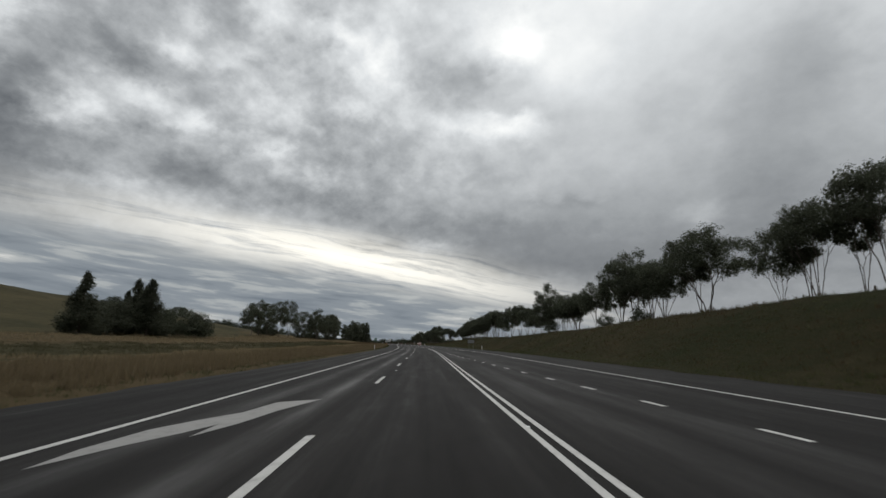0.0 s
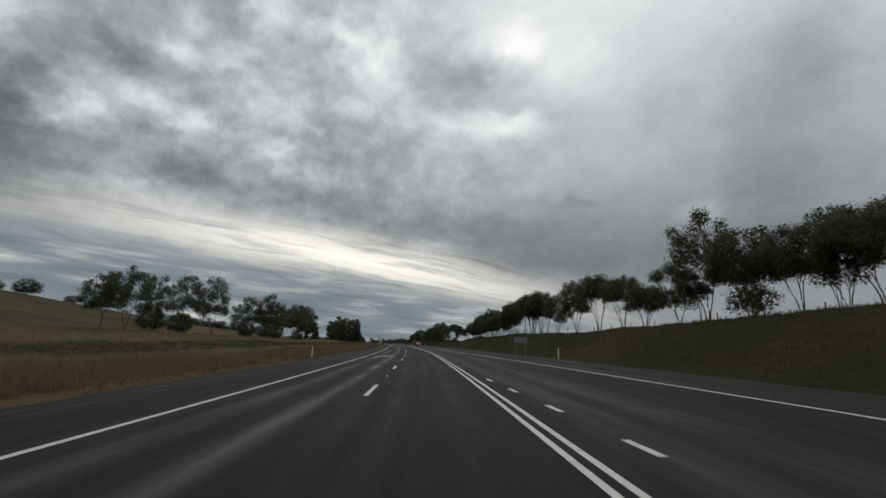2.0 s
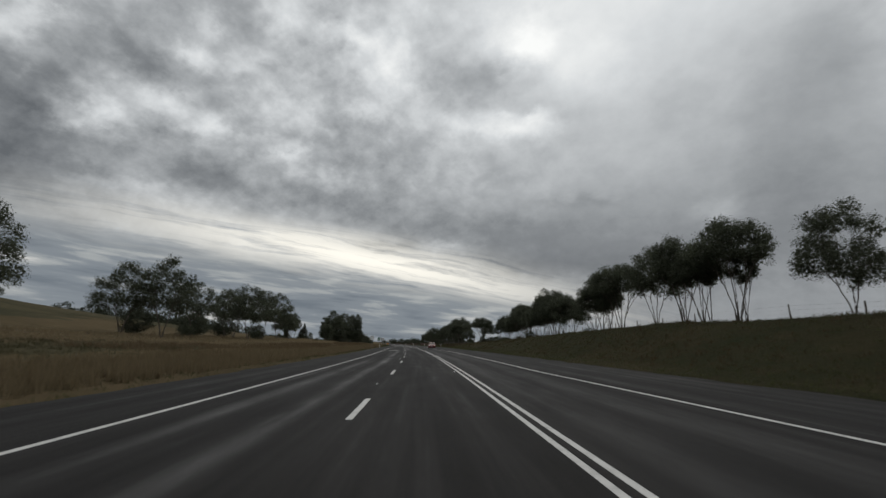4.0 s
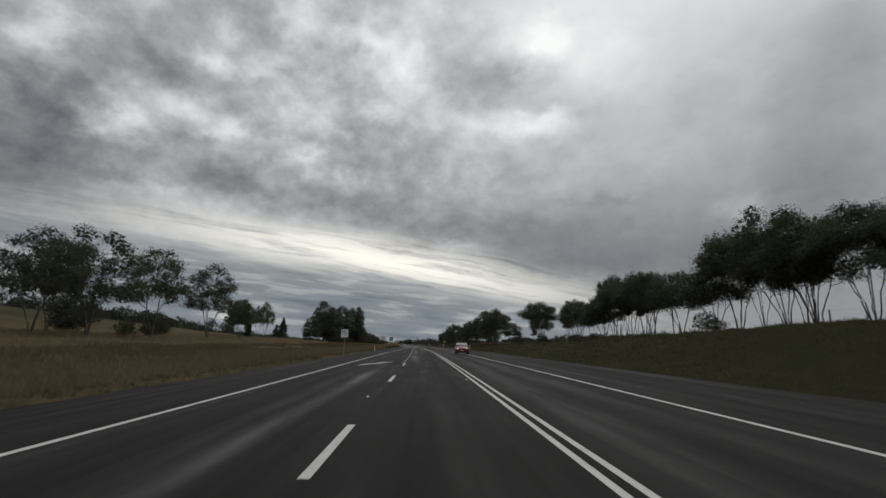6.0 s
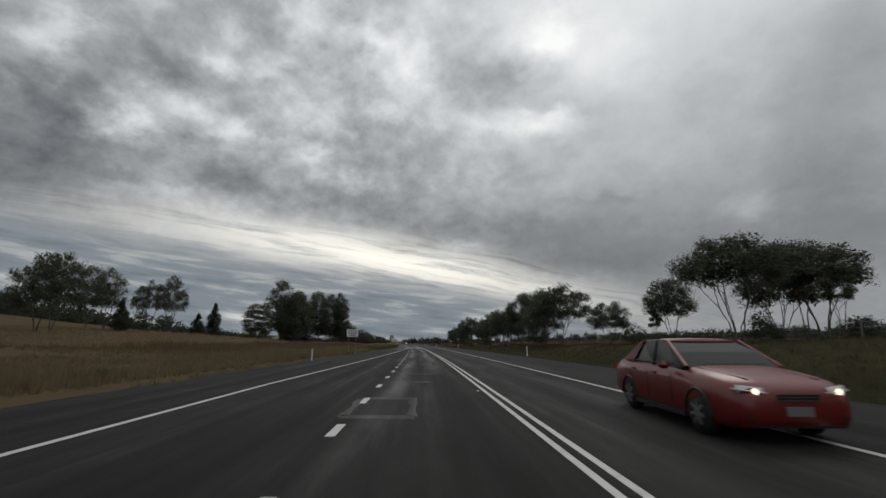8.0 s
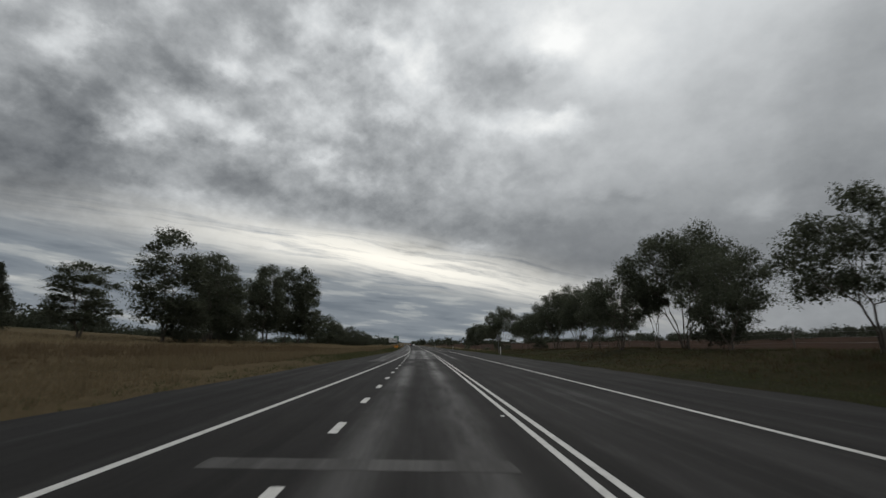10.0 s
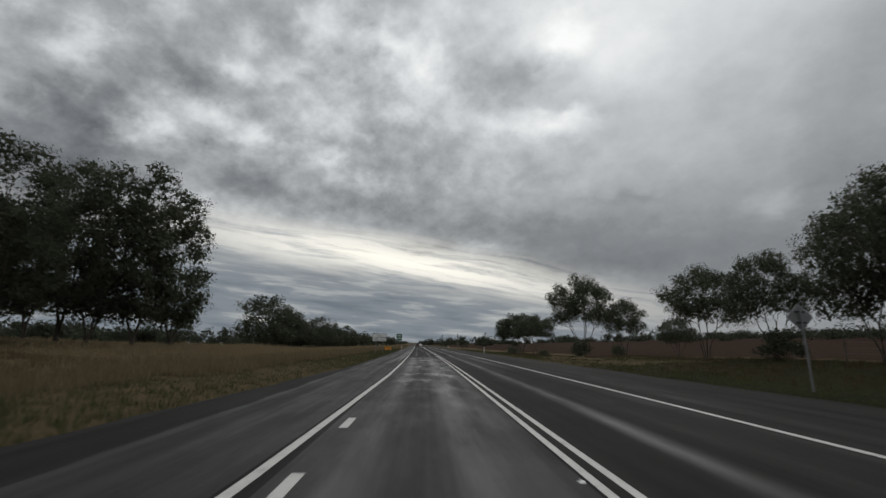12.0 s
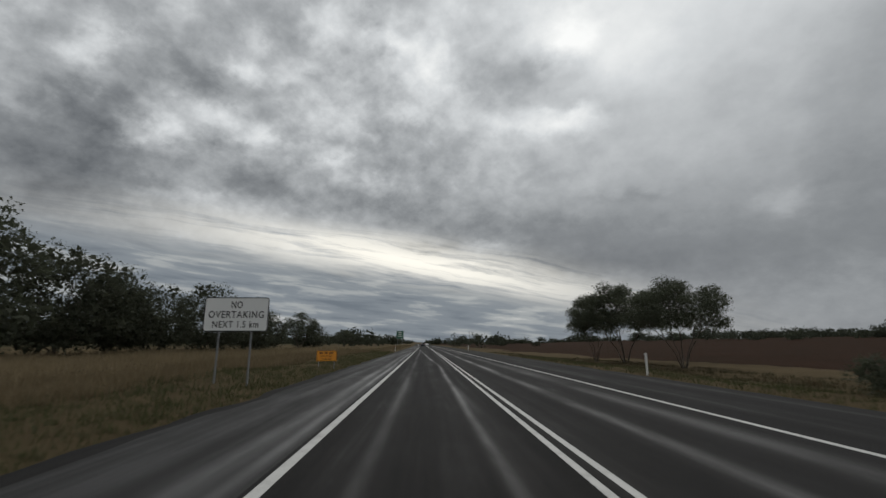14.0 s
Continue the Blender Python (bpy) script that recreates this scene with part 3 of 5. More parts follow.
for a, b, l, r in ((219.0, 219.4, -1.6, -0.1), (221.9, 222.3, -1.55, -0.1), (219.3, 221.95, -1.62, -1.42), (219.3, 221.95, -0.28, -0.08), (226.8, 227.1, -1.1, 0.3), (231.0, 231.25, -0.9, 0.5), (240.0, 240.4, -1.5, 0.2), (306.6, 307.0, -1.9, 1.8), (364.9, 365.15, -1.6, 8.0), (362.6, 362.75, -1.2, 1.6), (268.0, 268.5, -2.6, 1.2)):
    strip("seam", SEAL, a, b, wobble(l, 0.06, a, 2), wobble(r, 0.06, b, 2), PZ + 0.0005, step=0.3, parent=road)
for a, b, l, r in ((293.0, 297.5, -1.0, 0.25), (300.5, 306.0, -1.1, 0.6), (362.7, 364.9, -1.5, 6.5), (245.0, 252.0, -1.9, 0.4)):
    strip("repair_patch", PATCH, a, b, l, r, PZ, parent=road)
strip("worn_shoulder", WORN_SHEEN_SEAL, 300.0, 600.0, wobble(-4.35, 0.2, 3, 0.3), lambda v: float(np.interp(v, *zip(*LEFT_EDGE))) - 0.14, 0.0012, step=1.0, parent=road)
# lane strip whose lighter grey is the sky's reflection put into the colour
strip("older_surface", WORN_SHEEN_SEAL, 306.8, 362.7, -1.62, 1.74, 0.0012, parent=road)


# ---- small helpers for things ----
def part(name, bm, mat, parent, label="", smooth=False):
    me = bpy.data.meshes.new(name)
    bm.to_mesh(me)
    bm.free()
    me.materials.append(mat)
    if smooth:
        for f in me.polygons:
            f.use_smooth = True
    ob = new(name, me)
    ob.parent = parent
    if label:
        ob["label"] = label
    return ob


def box_bm(sx, sy, sz, at=(0, 0, 0), bevel=0.0):
    bm = bmesh.new()
    bmesh.ops.create_cube(bm, size=1)
    bmesh.ops.scale(bm, vec=(sx, sy, sz), verts=bm.verts)
    if bevel:
        bmesh.ops.bevel(bm, geom=bm.edges[:], offset=bevel, segments=2, affect="EDGES")
    bmesh.ops.translate(bm, vec=at, verts=bm.verts)
    return bm


def rod_bm(r, z0, z1, at=(0, 0), seg=10, top=None):
    bm = bmesh.new()
    bmesh.ops.create_cone(bm, cap_ends=True, segments=seg, radius1=r, radius2=r if top is None else top, depth=z1 - z0)
    bmesh.ops.translate(bm, vec=(at[0], at[1], (z0 + z1) / 2), verts=bm.verts)
    return bm


def thing(name, label, category, at, turn=0.0, group=""):
    ob = new(name)
    ob.matrix_world = pose(*at, 0, 0, turn)
    tagged(ob, label, category, group)
    return ob


def plate_bm(w, h, z, y, thick=0.012, radius=0.06):
    """An upright rounded plate facing -y, centred on x = 0."""
    bm = bmesh.new()
    vs = []
    for cx, cz, a0 in ((w / 2 - radius, h / 2 - radius, 0), (-w / 2 + radius, h / 2 - radius, 90), (-w / 2 + radius, -h / 2 + radius, 180), (w / 2 - radius, -h / 2 + radius, 270)):
        for k in range(5):
            a = radians(a0 + k * 22.5)
            vs.append(bm.verts.new((cx + radius * math.cos(a), y, z + cz + radius * math.sin(a))))
    f = bm.faces.new(vs)
    r = bmesh.ops.extrude_face_region(bm, geom=[f])
    bmesh.ops.translate(bm, vec=(0, thick, 0), verts=[v for v in r["geom"] if isinstance(v, bmesh.types.BMVert)])
    bmesh.ops.recalc_face_normals(bm, faces=bm.faces)
    return bm


def ring_bm(w, h, z, y, width, thick, radius, inset):
    """A rounded border line on a plate."""
    bm = bmesh.new()
    loops = []
    for k in (inset, inset + width):
        ww, hh, rr = w - 2 * k, h - 2 * k, max(0.01, radius - k * 0.6)
        vs = []
        for cx, cz, a0 in ((ww / 2 - rr, hh / 2 - rr, 0), (-ww / 2 + rr, hh / 2 - rr, 90), (-ww / 2 + rr, -hh / 2 + rr, 180), (ww / 2 - rr, -hh / 2 + rr, 270)):
            for j in range(5):
                a = radians(a0 + j * 22.5)
                vs.append(bm.verts.new((cx + rr * math.cos(a), y - thick, z + cz + rr * math.sin(a))))
        loops.append(vs)
    n = len(loops[0])
    for j in range(n):
        bm.faces.new((loops[0][j], loops[0][(j + 1) % n], loops[1][(j + 1) % n], loops[1][j]))
    return bm


def letters(text, height, width, z, y, mat, parent, bold=0.012):
    cu = bpy.data.curves.new("words", "FONT")
    cu.body, cu.size, cu.align_x, cu.offset, cu.extrude = text, 1.0, "CENTER", bold, 0.004
    cu.resolution_u = 3
    cu.space_character = 1.12
    tmp = new("words", cu)
    bpy.context.view_layer.update()
    me = bpy.data.meshes.new_from_object(tmp.evaluated_get(bpy.context.evaluated_depsgraph_get()))
    bpy.data.objects.remove(tmp)
    co = np.empty(len(me.vertices) * 3, np.float32)
    me.vertices.foreach_get("co", co)
    co = co.reshape(-1, 3)
    lo, hi = co.min(0), co.max(0)
    cap = 0.72
    sx = width / (hi[0] - lo[0])
    sz = height / cap
    out = np.stack([(co[:, 0] - (lo[0] + hi[0]) / 2) * sx, y - 0.003 - co[:, 2] * 0.3, z + co[:, 1] * sz - height / 2], -1)
    me.vertices.foreach_set("co", out.astype(np.float32).ravel())
    me.materials.clear()
    me.materials.append(mat)
    me.update()
    # one mesh a letter
    bm = bmesh.new()
    bm.from_mesh(me)
    left = set(bm.verts)
    while left:
        todo, isle = [next(iter(left))], set()
        while todo:
            v = todo.pop()
            if v in isle:
                continue
            isle.add(v)
            todo += [e.other_vert(v) for e in v.link_edges]
        left -= isle
        one = bmesh.new()
        made = {v: one.verts.new(v.co) for v in isle}
        for f in {f for v in isle for f in v.link_faces}:
            one.faces.new([made[v] for v in f.verts])
        part("letter", one, mat, parent)
    bm.free()


# ---- signs ----
def sign_at(name, label, lat, y, turn=0.0):
    x = float(road_x(y)) + lat
    return thing(name, label, "road sign", (x, y, land_at(x, y)), road_turn(y) + turn), land_at(x, y)


s, g = sign_at("road_sign", "white MERGE sign with black arrow on a thin grey post", -9.05, 209.8)
Z = 3.02 - g
pl = part("panel", plate_bm(0.84, 0.94, Z - 0.47, 0.0), SIGN_WHITE, s, "white panel with rounded corners")
part("border", ring_bm(0.84, 0.94, Z - 0.47, 0.0, 0.022, 0.003, 0.06, 0.02), SIGN_BLACK, pl)
letters("MERGE", 0.15, 0.60, Z - 0.22, 0.0, SIGN_BLACK, pl)
letters("RIGHT", 0.15, 0.52, Z - 0.47, 0.0, SIGN_BLACK, pl)
bm = bmesh.new()
for a in ([(-0.22, 0.014), (-0.22, -0.014), (0.12, -0.014), (0.12, 0.014)], [(0.10, 0.055), (0.10, -0.055), (0.23, 0.0)]):
    bm.faces.new([bm.verts.new((u, -0.004, Z - 0.75 + w)) for u, w in a])
part("arrow", bm, SIGN_BLACK, pl)
part("post", rod_bm(0.03, -0.3, Z - 0.05, (0, 0.045)), GALV, s)
part("bracket", box_bm(0.5, 0.03, 0.04, (0, 0.022, Z - 0.25)), GALV, s)
part("bracket", box_bm(0.5, 0.03, 0.04, (0, 0.022, Z - 0.7)), GALV, s)

s, g = sign_at("road_sign", "white NO OVERTAKING NEXT 1.5 km sign on two slim posts", -6.27, 381.1, turn=1.0)
Z = 2.92 - g
W, H = 2.08, 1.12
pl = part("panel", plate_bm(W, H, Z - H / 2, 0.0, radius=0.09), SIGN_WHITE, s, "white panel with rounded corners")
part("border", ring_bm(W, H, Z - H / 2, 0.0, 0.03, 0.003, 0.09, 0.0), SIGN_BLACK, pl)
letters("NO", 0.23, 0.36, Z - 0.24, 0.0, SIGN_BLACK, pl)
letters("OVERTAKING", 0.23, 1.78, Z - 0.56, 0.0, SIGN_BLACK, pl)
letters("NEXT 1.5 km", 0.22, 1.48, Z - 0.88, 0.0, SIGN_BLACK, pl)
for px in (-0.52, 0.52):
    part("post", rod_bm(0.032, -0.3, Z - 0.05, (px, 0.045)), GALV, s)
for dz in (0.25, 0.85):
    part("rail", box_bm(1.9, 0.03, 0.05, (0, 0.022, Z - dz)), GALV, s)

s, g = sign_at("roadwork_sign", "low orange HAZARD AHEAD panel on short legs in the dry grass", -5.75, 392.8, turn=-1.0)
Z = 1.0 - g
pl = part("panel", box_bm(1.18, 0.012, 0.60, (0, 0, Z - 0.30), 0.004), SIGN_ORANGE, s, "orange sheet panel")
part("border", ring_bm(1.18, 0.60, Z - 0.30, -0.006, 0.02, 0.003, 0.02, 0.015), SIGN_BLACK, pl)
for k, w in enumerate((0.20, 0.17, 0.24)):
    part("word_bar", box_bm(w, 0.004, 0.075, (-0.32 + 0.29 * k, -0.009, Z - 0.13)), SIGN_BLACK, pl)
letters("HAZARD", 0.095, 0.66, Z - 0.30, -0.006, SIGN_BLACK, pl, 0.008)
letters("AHEAD", 0.095, 0.54, Z - 0.47, -0.006, SIGN_BLACK, pl, 0.008)
for px in (-0.45, 0.45):
    part("leg", box_bm(0.04, 0.03, Z + 0.25, (px, 0.022, (Z - 0.30) / 2 - 0.05)), GALV, s)

s, g = sign_at("road_sign", "white road sign with three unreadable dark lines on two posts", -8.6, 268.0)
Z = 3.1 - g
pl = part("panel", plate_bm(1.5, 0.98, Z - 0.49, 0.0), SIGN_WHITE, s)
part("border", ring_bm(1.5, 0.98, Z - 0.49, 0.0, 0.022, 0.003, 0.06, 0.02), SIGN_BLACK, pl)
for k, w in enumerate((1.1, 1.2, 0.9)):
    part("word_bar", box_bm(w, 0.004, 0.11, (0, -0.004, Z - 0.22 - 0.27 * k)), SIGN_BLACK, pl)
for px in (-0.45, 0.45):
    part("post", rod_bm(0.03, -0.3, Z - 0.05, (px, 0.045)), GALV, s)

s, g = sign_at("road_sign", "bare grey back of a low road sign facing away", 11.3, 102.0)
pl = part("panel", plate_bm(1.5, 0.62, 1.65 - g, 0.0), GALV, s)
for px in (-0.5, 0.5):
    part("post", rod_bm(0.03, -0.3, 1.9 - g, (px, -0.04)), GALV, s)
for dz in (0.15, 0.45):
    part("rail", box_bm(1.4, 0.03, 0.05, (0, -0.02, 1.34 - g + dz)), GALV, s)

s, g = sign_at("warning_sign", "bare grey back of a diamond warning sign on one post", 11.75, 329.5)
pl = part("panel", plate_bm(0.62, 0.62, 0.0, 0.0, radius=0.05), GALV, s)
pl.matrix_local = pose(0, 0, 2.22 - g, 0, 45, 0)
part("post", rod_bm(0.032, -0.3, 2.5 - g, (0, -0.045)), GALV, s)
for dz in (2.05, 2.38):
    part("bracket", box_bm(0.30, 0.03, 0.05, (0, -0.02, dz - g)), BLACK_TRIM, s)

s, g = sign_at("direction_sign", "large dark green direction sign far along the highway", -10.2, 565.0)
pl = part("panel", plate_bm(3.2, 3.4, 5.2 - g, 0.0, radius=0.15), SIGN_GREEN, s)
part("border", ring_bm(3.2, 3.4, 5.2 - g, 0.0, 0.05, 0.004, 0.15, 0.05), SIGN_WHITE, pl)
for k, w in enumerate((2.0, 1.5, 2.2)):
    part("word_bar", box_bm(w, 0.004, 0.28, (0, -0.005, 6.1 - g - 0.8 * k)), SIGN_WHITE, pl)
for px in (-1.0, 1.0):
    part("post", rod_bm(0.08, -0.3, 6.8 - g, (px, 0.10)), GALV, s)


def guide_post(lat, y):
    x = float(road_x(y)) + lat
    s = thing("guide_post", "slim white roadside guide post with a red reflector", "guide post", (x, y, land_at(x, y)), road_turn(y), "guide posts")
    part("post", box_bm(0.10, 0.035, 1.25, (0, 0, 0.375), 0.008), POST_WHITE, s)
    part("reflector", box_bm(0.06, 0.006, 0.12, (0, -0.021, 0.82), 0.002), REFLECT_RED if lat < 0 else SIGN_WHITE, s)


for lat, y in ((-9.9, 95), (-8.9, 247), (-5.4, 450), (12.2, 92), (11.6, 259), (11.2, 325), (10.4, 389), (10.2, 470)):
    guide_post(lat, y)


# utility poles far along the road
for x, y, h in ((-34.5, 714.0, 11.2),):
    s = thing("utility_pole", "tall timber utility pole with a crossarm", "utility pole", (x, y, land_at(x, y)), 10)
    part("pole", rod_bm(0.17, -0.5, h, seg=10, top=0.11), TIMBER, s)
    part("crossarm", box_bm(2.2, 0.1, 0.12, (0, 0.12, h - 0.6)), TIMBER, s)


# ---- paddock fence on top of the bank ----
fence = thing("fence", "low wire paddock fence with grey timber posts along the bank", "fence", (0, 0, 0))
fy = np.arange(28.0, 346.0, 5.5)
fx = np.array([float(road_x(v)) + float(np.interp(v, (0, 60, 90, 170, 240, 272, 350), (30, 29.5, 28.5, 27, 25.5, 23.5, 23.5))) for v in fy])
fz = land(fx, fy)
post_me = None
for x, y, z in zip(fx, fy, fz):
    if post_me is None:
        ob = part("post", rod_bm(0.06, -0.3, 1.15, seg=7, top=0.05), TIMBER, fence)
        post_me = ob.data
    else:
        ob = new("post", post_me)
        ob.parent = fence
    ob.location, ob.rotation_euler = (x, y, z), (random.uniform(-0.05, 0.05), random.uniform(-0.05, 0.05), 0)
for hgt in (0.45, 0.75, 1.05):
    cu = bpy.data.curves.new("wire", "CURVE")
    cu.dimensions, cu.bevel_depth, cu.bevel_resolution = "3D", 0.004, 0
    sp = cu.splines.new("POLY")
    sp.points.add(len(fy) - 1)
    for p, x, y, z in zip(sp.points, fx, fy, fz):
        p.co = (x, y, z + hgt, 1)
    tmp = new("wire", cu)
    bpy.context.view_layer.update()
    me = bpy.data.meshes.new_from_object(tmp.evaluated_get(bpy.context.evaluated_depsgraph_get()))
    bpy.data.objects.remove(tmp)
    me.materials.clear()
    me.materials.append(GALV)
    new("wire", me).parent = fence


# ---- trees ----
def tube(pts, radii, sides=6):
    pts = np.asarray(pts, float)
    tan = np.gradient(pts, axis=0)
    tan /= np.linalg.norm(tan, axis=1, keepdims=True) + 1e-9
    ref = np.where(np.abs(tan[:, 2:3]) > 0.95, (1.0, 0, 0), (0, 0, 1.0))
    a = np.cross(tan, ref)
    a /= np.linalg.norm(a, axis=1, keepdims=True) + 1e-9
    b = np.cross(tan, a)
    ang = np.linspace(0, 2 * math.pi, sides, endpoint=False)
    r = np.asarray(radii, float)[:, None, None]
    v = pts[:, None] + r * (np.cos(ang)[None, :, None] * a[:, None] + np.sin(ang)[None, :, None] * b[:, None])
    n = len(pts)
    i, j = np.meshgrid(np.arange(n - 1), np.arange(sides), indexing="ij")
    f = np.stack([i * sides + j, i * sides + (j + 1) % sides, (i + 1) * sides + (j + 1) % sides, (i + 1) * sides + j], -1).reshape(-1, 4)
    return v.reshape(-1, 3), f


def leaves(rng, centres, radii, flat, count, size, droop):
    """Leaf blades in uneven clumps: thin four-sided blades."""
    which = rng.choice(len(centres), count, p=radii ** 2 / (radii ** 2).sum())
    d = rng.normal(size=(count, 3))
    d /= np.linalg.norm(d, axis=1, keepdims=True)
    rad = rng.uniform(0.25, 1.0, count) ** 0.6 * (1 + 0.25 * rng.normal(size=count).clip(-1, 1.5))
    c = centres[which] + d * rad[:, None] * radii[which][:, None] * np.array([1, 1, flat])
    ax = rng.normal(size=(count, 3)) + np.array([0, 0, -droop])
    ax /= np.linalg.norm(ax, axis=1, keepdims=True)
    sd = np.cross(ax, rng.normal(size=(count, 3)))
    sd /= np.linalg.norm(sd, axis=1, keepdims=True) + 1e-9
    ln = size * rng.uniform(0.6, 1.35, count)[:, None]
    wd = ln * rng.uniform(0.30, 0.52, count)[:, None]
    blade = np.stack([c - ax * ln * 0.35 + sd * wd * 0.5, c + ax * ln * 0.65, c - ax * ln * 0.35 - sd * wd * 0.5], 1)
    return blade.reshape(-1, 3), np.arange(count * 3).reshape(-1, 3)


def blades(rng, c, size, droop, slim):
    """Leaf blades, one thin triangle each, hanging at the points c."""
    n = len(c)
    ax = rng.normal(size=(n, 3)) + np.array([0, 0, -droop])
    ax /= np.linalg.norm(ax, axis=1, keepdims=True)
    sd = np.cross(ax, rng.normal(size=(n, 3)))
    sd /= np.linalg.norm(sd, axis=1, keepdims=True) + 1e-9
    ln = size * rng.uniform(0.6, 1.4, n)[:, None]
    wd = ln * rng.uniform(slim, slim * 1.7, n)[:, None]
    return np.stack([c - ax * ln * 0.35 + sd * wd * 0.5, c + ax * ln * 0.65, c - ax * ln * 0.35 - sd * wd * 0.5], 1).reshape(-1, 3)


def ball_points(rng, centres, radii, count, lo, hi, flat):
    which = rng.choice(len(centres), count, p=radii ** 2 / (radii ** 2).sum())
    d = rng.normal(size=(count, 3))
    d /= np.linalg.norm(d, axis=1, keepdims=True)
    rad = rng.uniform(lo ** 2, hi ** 2, count) ** 0.5 * (1 + 0.12 * rng.normal(size=count).clip(-1.5, 2.5))
    return centres[which] + d * rad[:, None] * radii[which][:, None] * np.array([1, 1, flat])


def gum_tree(seed, h, w, stems, clear=0.45, low=-0.15, lobes=11, lobe=0.17, leaf_n=15000, leaf=0.12, dark=False, girth=0.0085, under=-0.65, gap=0.54):
    """A gum: thin stems that fan out from one foot and fork again and again, each end carrying leafy tufts.
    The crown is a dome of rounded lobes, and every lobe a shell of tufts, open underneath.
    clear: bare share of the height; low: how far the dome wraps under; lobe: lobe radius as a share of the width."""
    rng = np.random.default_rng(seed)
    mid_z = h * (clear + (1 - clear) * (0.42 + 0.12 * low))
    cc, cr, tries = [], [], 0
    while len(cc) < lobes and tries < 600:
        tries += 1
        rad = w * lobe * rng.uniform(0.72, 1.28)
        ct, ph = rng.uniform(low, 1.0), rng.uniform(0, 2 * math.pi)
        st = math.sqrt(max(0.0, 1 - ct * ct))
        up = (h - mid_z - rad * 0.8) if ct > 0 else (mid_z - clear * h - rad * 0.5)
        out = rng.uniform(0.78, 1.0) if rng.uniform() < 0.88 else rng.uniform(0.3, 0.7)
        p = np.array([math.cos(ph) * st * (0.5 * w - rad), math.sin(ph) * st * (0.5 * w - rad), ct * up]) * out + np.array([0, 0, mid_z])
        if any(np.linalg.norm(p - q) < gap * (rad + r) for q, r in zip(cc, cr)):
            continue
        cc.append(p), cr.append(rad)
    cc, cr = np.array(cc), np.array(cr)
    # tufts over each lobe
    tufts, tuft_r, ends = [], [], []
    for p, r in zip(cc, cr):
        n_t = int(rng.integers(11, 16))
        for k in range(n_t):
            z = 1 - (1 - under) * (k + 0.5) / n_t + rng.uniform(-0.06, 0.06)
            a = k * 2.39996 + rng.uniform(-0.4, 0.4)
            q = math.sqrt(max(0.0, 1 - min(1.0, z * z)))
            at = p + np.array([math.cos(a) * q, math.sin(a) * q, z]) * r * rng.uniform(0.60, 1.06)
            tufts.append(at), tuft_r.append(r * rng.uniform(0.28, 0.52))
            if k % 6 == 2 and under > -0.75:
                ends.append(at)
        ends.append(p)
    tufts, tuft_r, ends = np.array(tufts), np.array(tuft_r), np.array(ends)
    V, F, n = [], [], 0

    def add(pts, radii, sides):
        nonlocal n
        v, f = tube(pts, radii, sides)
        V.append(v), F.append(f + n)
        n += len(v)

    thin = girth * h / math.sqrt(len(ends))

    def limb(p0, d0, p1, r0, r1, steps, sides):
        """A bent limb that leaves along d0; gives its end direction."""
        ln = np.linalg.norm(p1 - p0)
        k = np.linspace(0, 1, steps)[:, None]
        c1 = p0 + d0 * ln * 0.40
        c2 = p1 - (np.array([0, 0, 0.6]) + (p1 - p0) / ln * 0.7) * ln * 0.26
        pts = p0 * (1 - k) ** 3 + 3 * c1 * k * (1 - k) ** 2 + 3 * c2 * k * k * (1 - k) + p1 * k ** 3
        pts = pts + rng.normal(size=(steps, 3)) * 0.012 * ln * np.sin(k * math.pi)
        add(pts, np.linspace(r0, r1, steps), sides)
        e = pts[-1] - pts[-2]
        return e / (np.linalg.norm(e) + 1e-9)

    def grow(p0, d0, pts):
        m = len(pts)
        r0 = thin * m ** 0.5 + 0.004
        if m == 1:
            limb(p0, d0, pts[0], r0, 0.006, 4, 3)
            return
        cen = pts.mean(axis=0)
        f = p0 + (cen - p0) * rng.uniform(0.26, 0.42)
        f[2] = max(min(f[2], pts[:, 2].min() - 0.02 * h) if m > 2 else f[2], p0[2] + 0.02 * h)
        e = limb(p0, d0, f, r0 * 1.03, thin * m ** 0.5 * 0.9 + 0.004, 5, 6 if m > 8 else 4)
        i = int(np.argmax(((pts - cen) ** 2).sum(axis=1)))
        j = int(np.argmax(((pts - pts[i]) ** 2).sum(axis=1)))
        a, b = pts[i].copy(), pts[j].copy()
        for _ in range(4):
            near = ((pts - a) ** 2).sum(axis=1) <= ((pts - b) ** 2).sum(axis=1)
            if near.all() or not near.any():
                near = np.arange(m) < m // 2
            a, b = pts[near].mean(axis=0), pts[~near].mean(axis=0)
        grow(f, e, pts[near])
        grow(f, e, pts[~near])

    # the ends are shared out among the stems by their bearing
    bearing = (np.arctan2(ends[:, 1], ends[:, 0]) + rng.uniform(0, 6.28)) % (2 * math.pi)
    order = np.argsort(bearing)
    foot_z = np.array([0, 0, -0.3])
    for grp in np.array_split(order, stems):
        pts = ends[grp]
        m, cen = len(pts), pts.mean(axis=0)
        foot = np.array([cen[0], cen[1], 0]) * 0.03 + foot_z
        rise = max(0.12, clear) * h * rng.uniform(0.18, 0.55)
        fork_at = np.array([cen[0] * rise / cen[2] * 0.9, cen[1] * rise / cen[2] * 0.9, rise])
        lean = np.array([cen[0], cen[1], 0]) / h * 0.9 + np.array([0, 0, 1.0])
        e = limb(foot, lean / np.linalg.norm(lean), fork_at, thin * m ** 0.5 * 1.25 + 0.012, thin * m ** 0.5 + 0.006, 7, 7)
        grow(fork_at, e, pts)
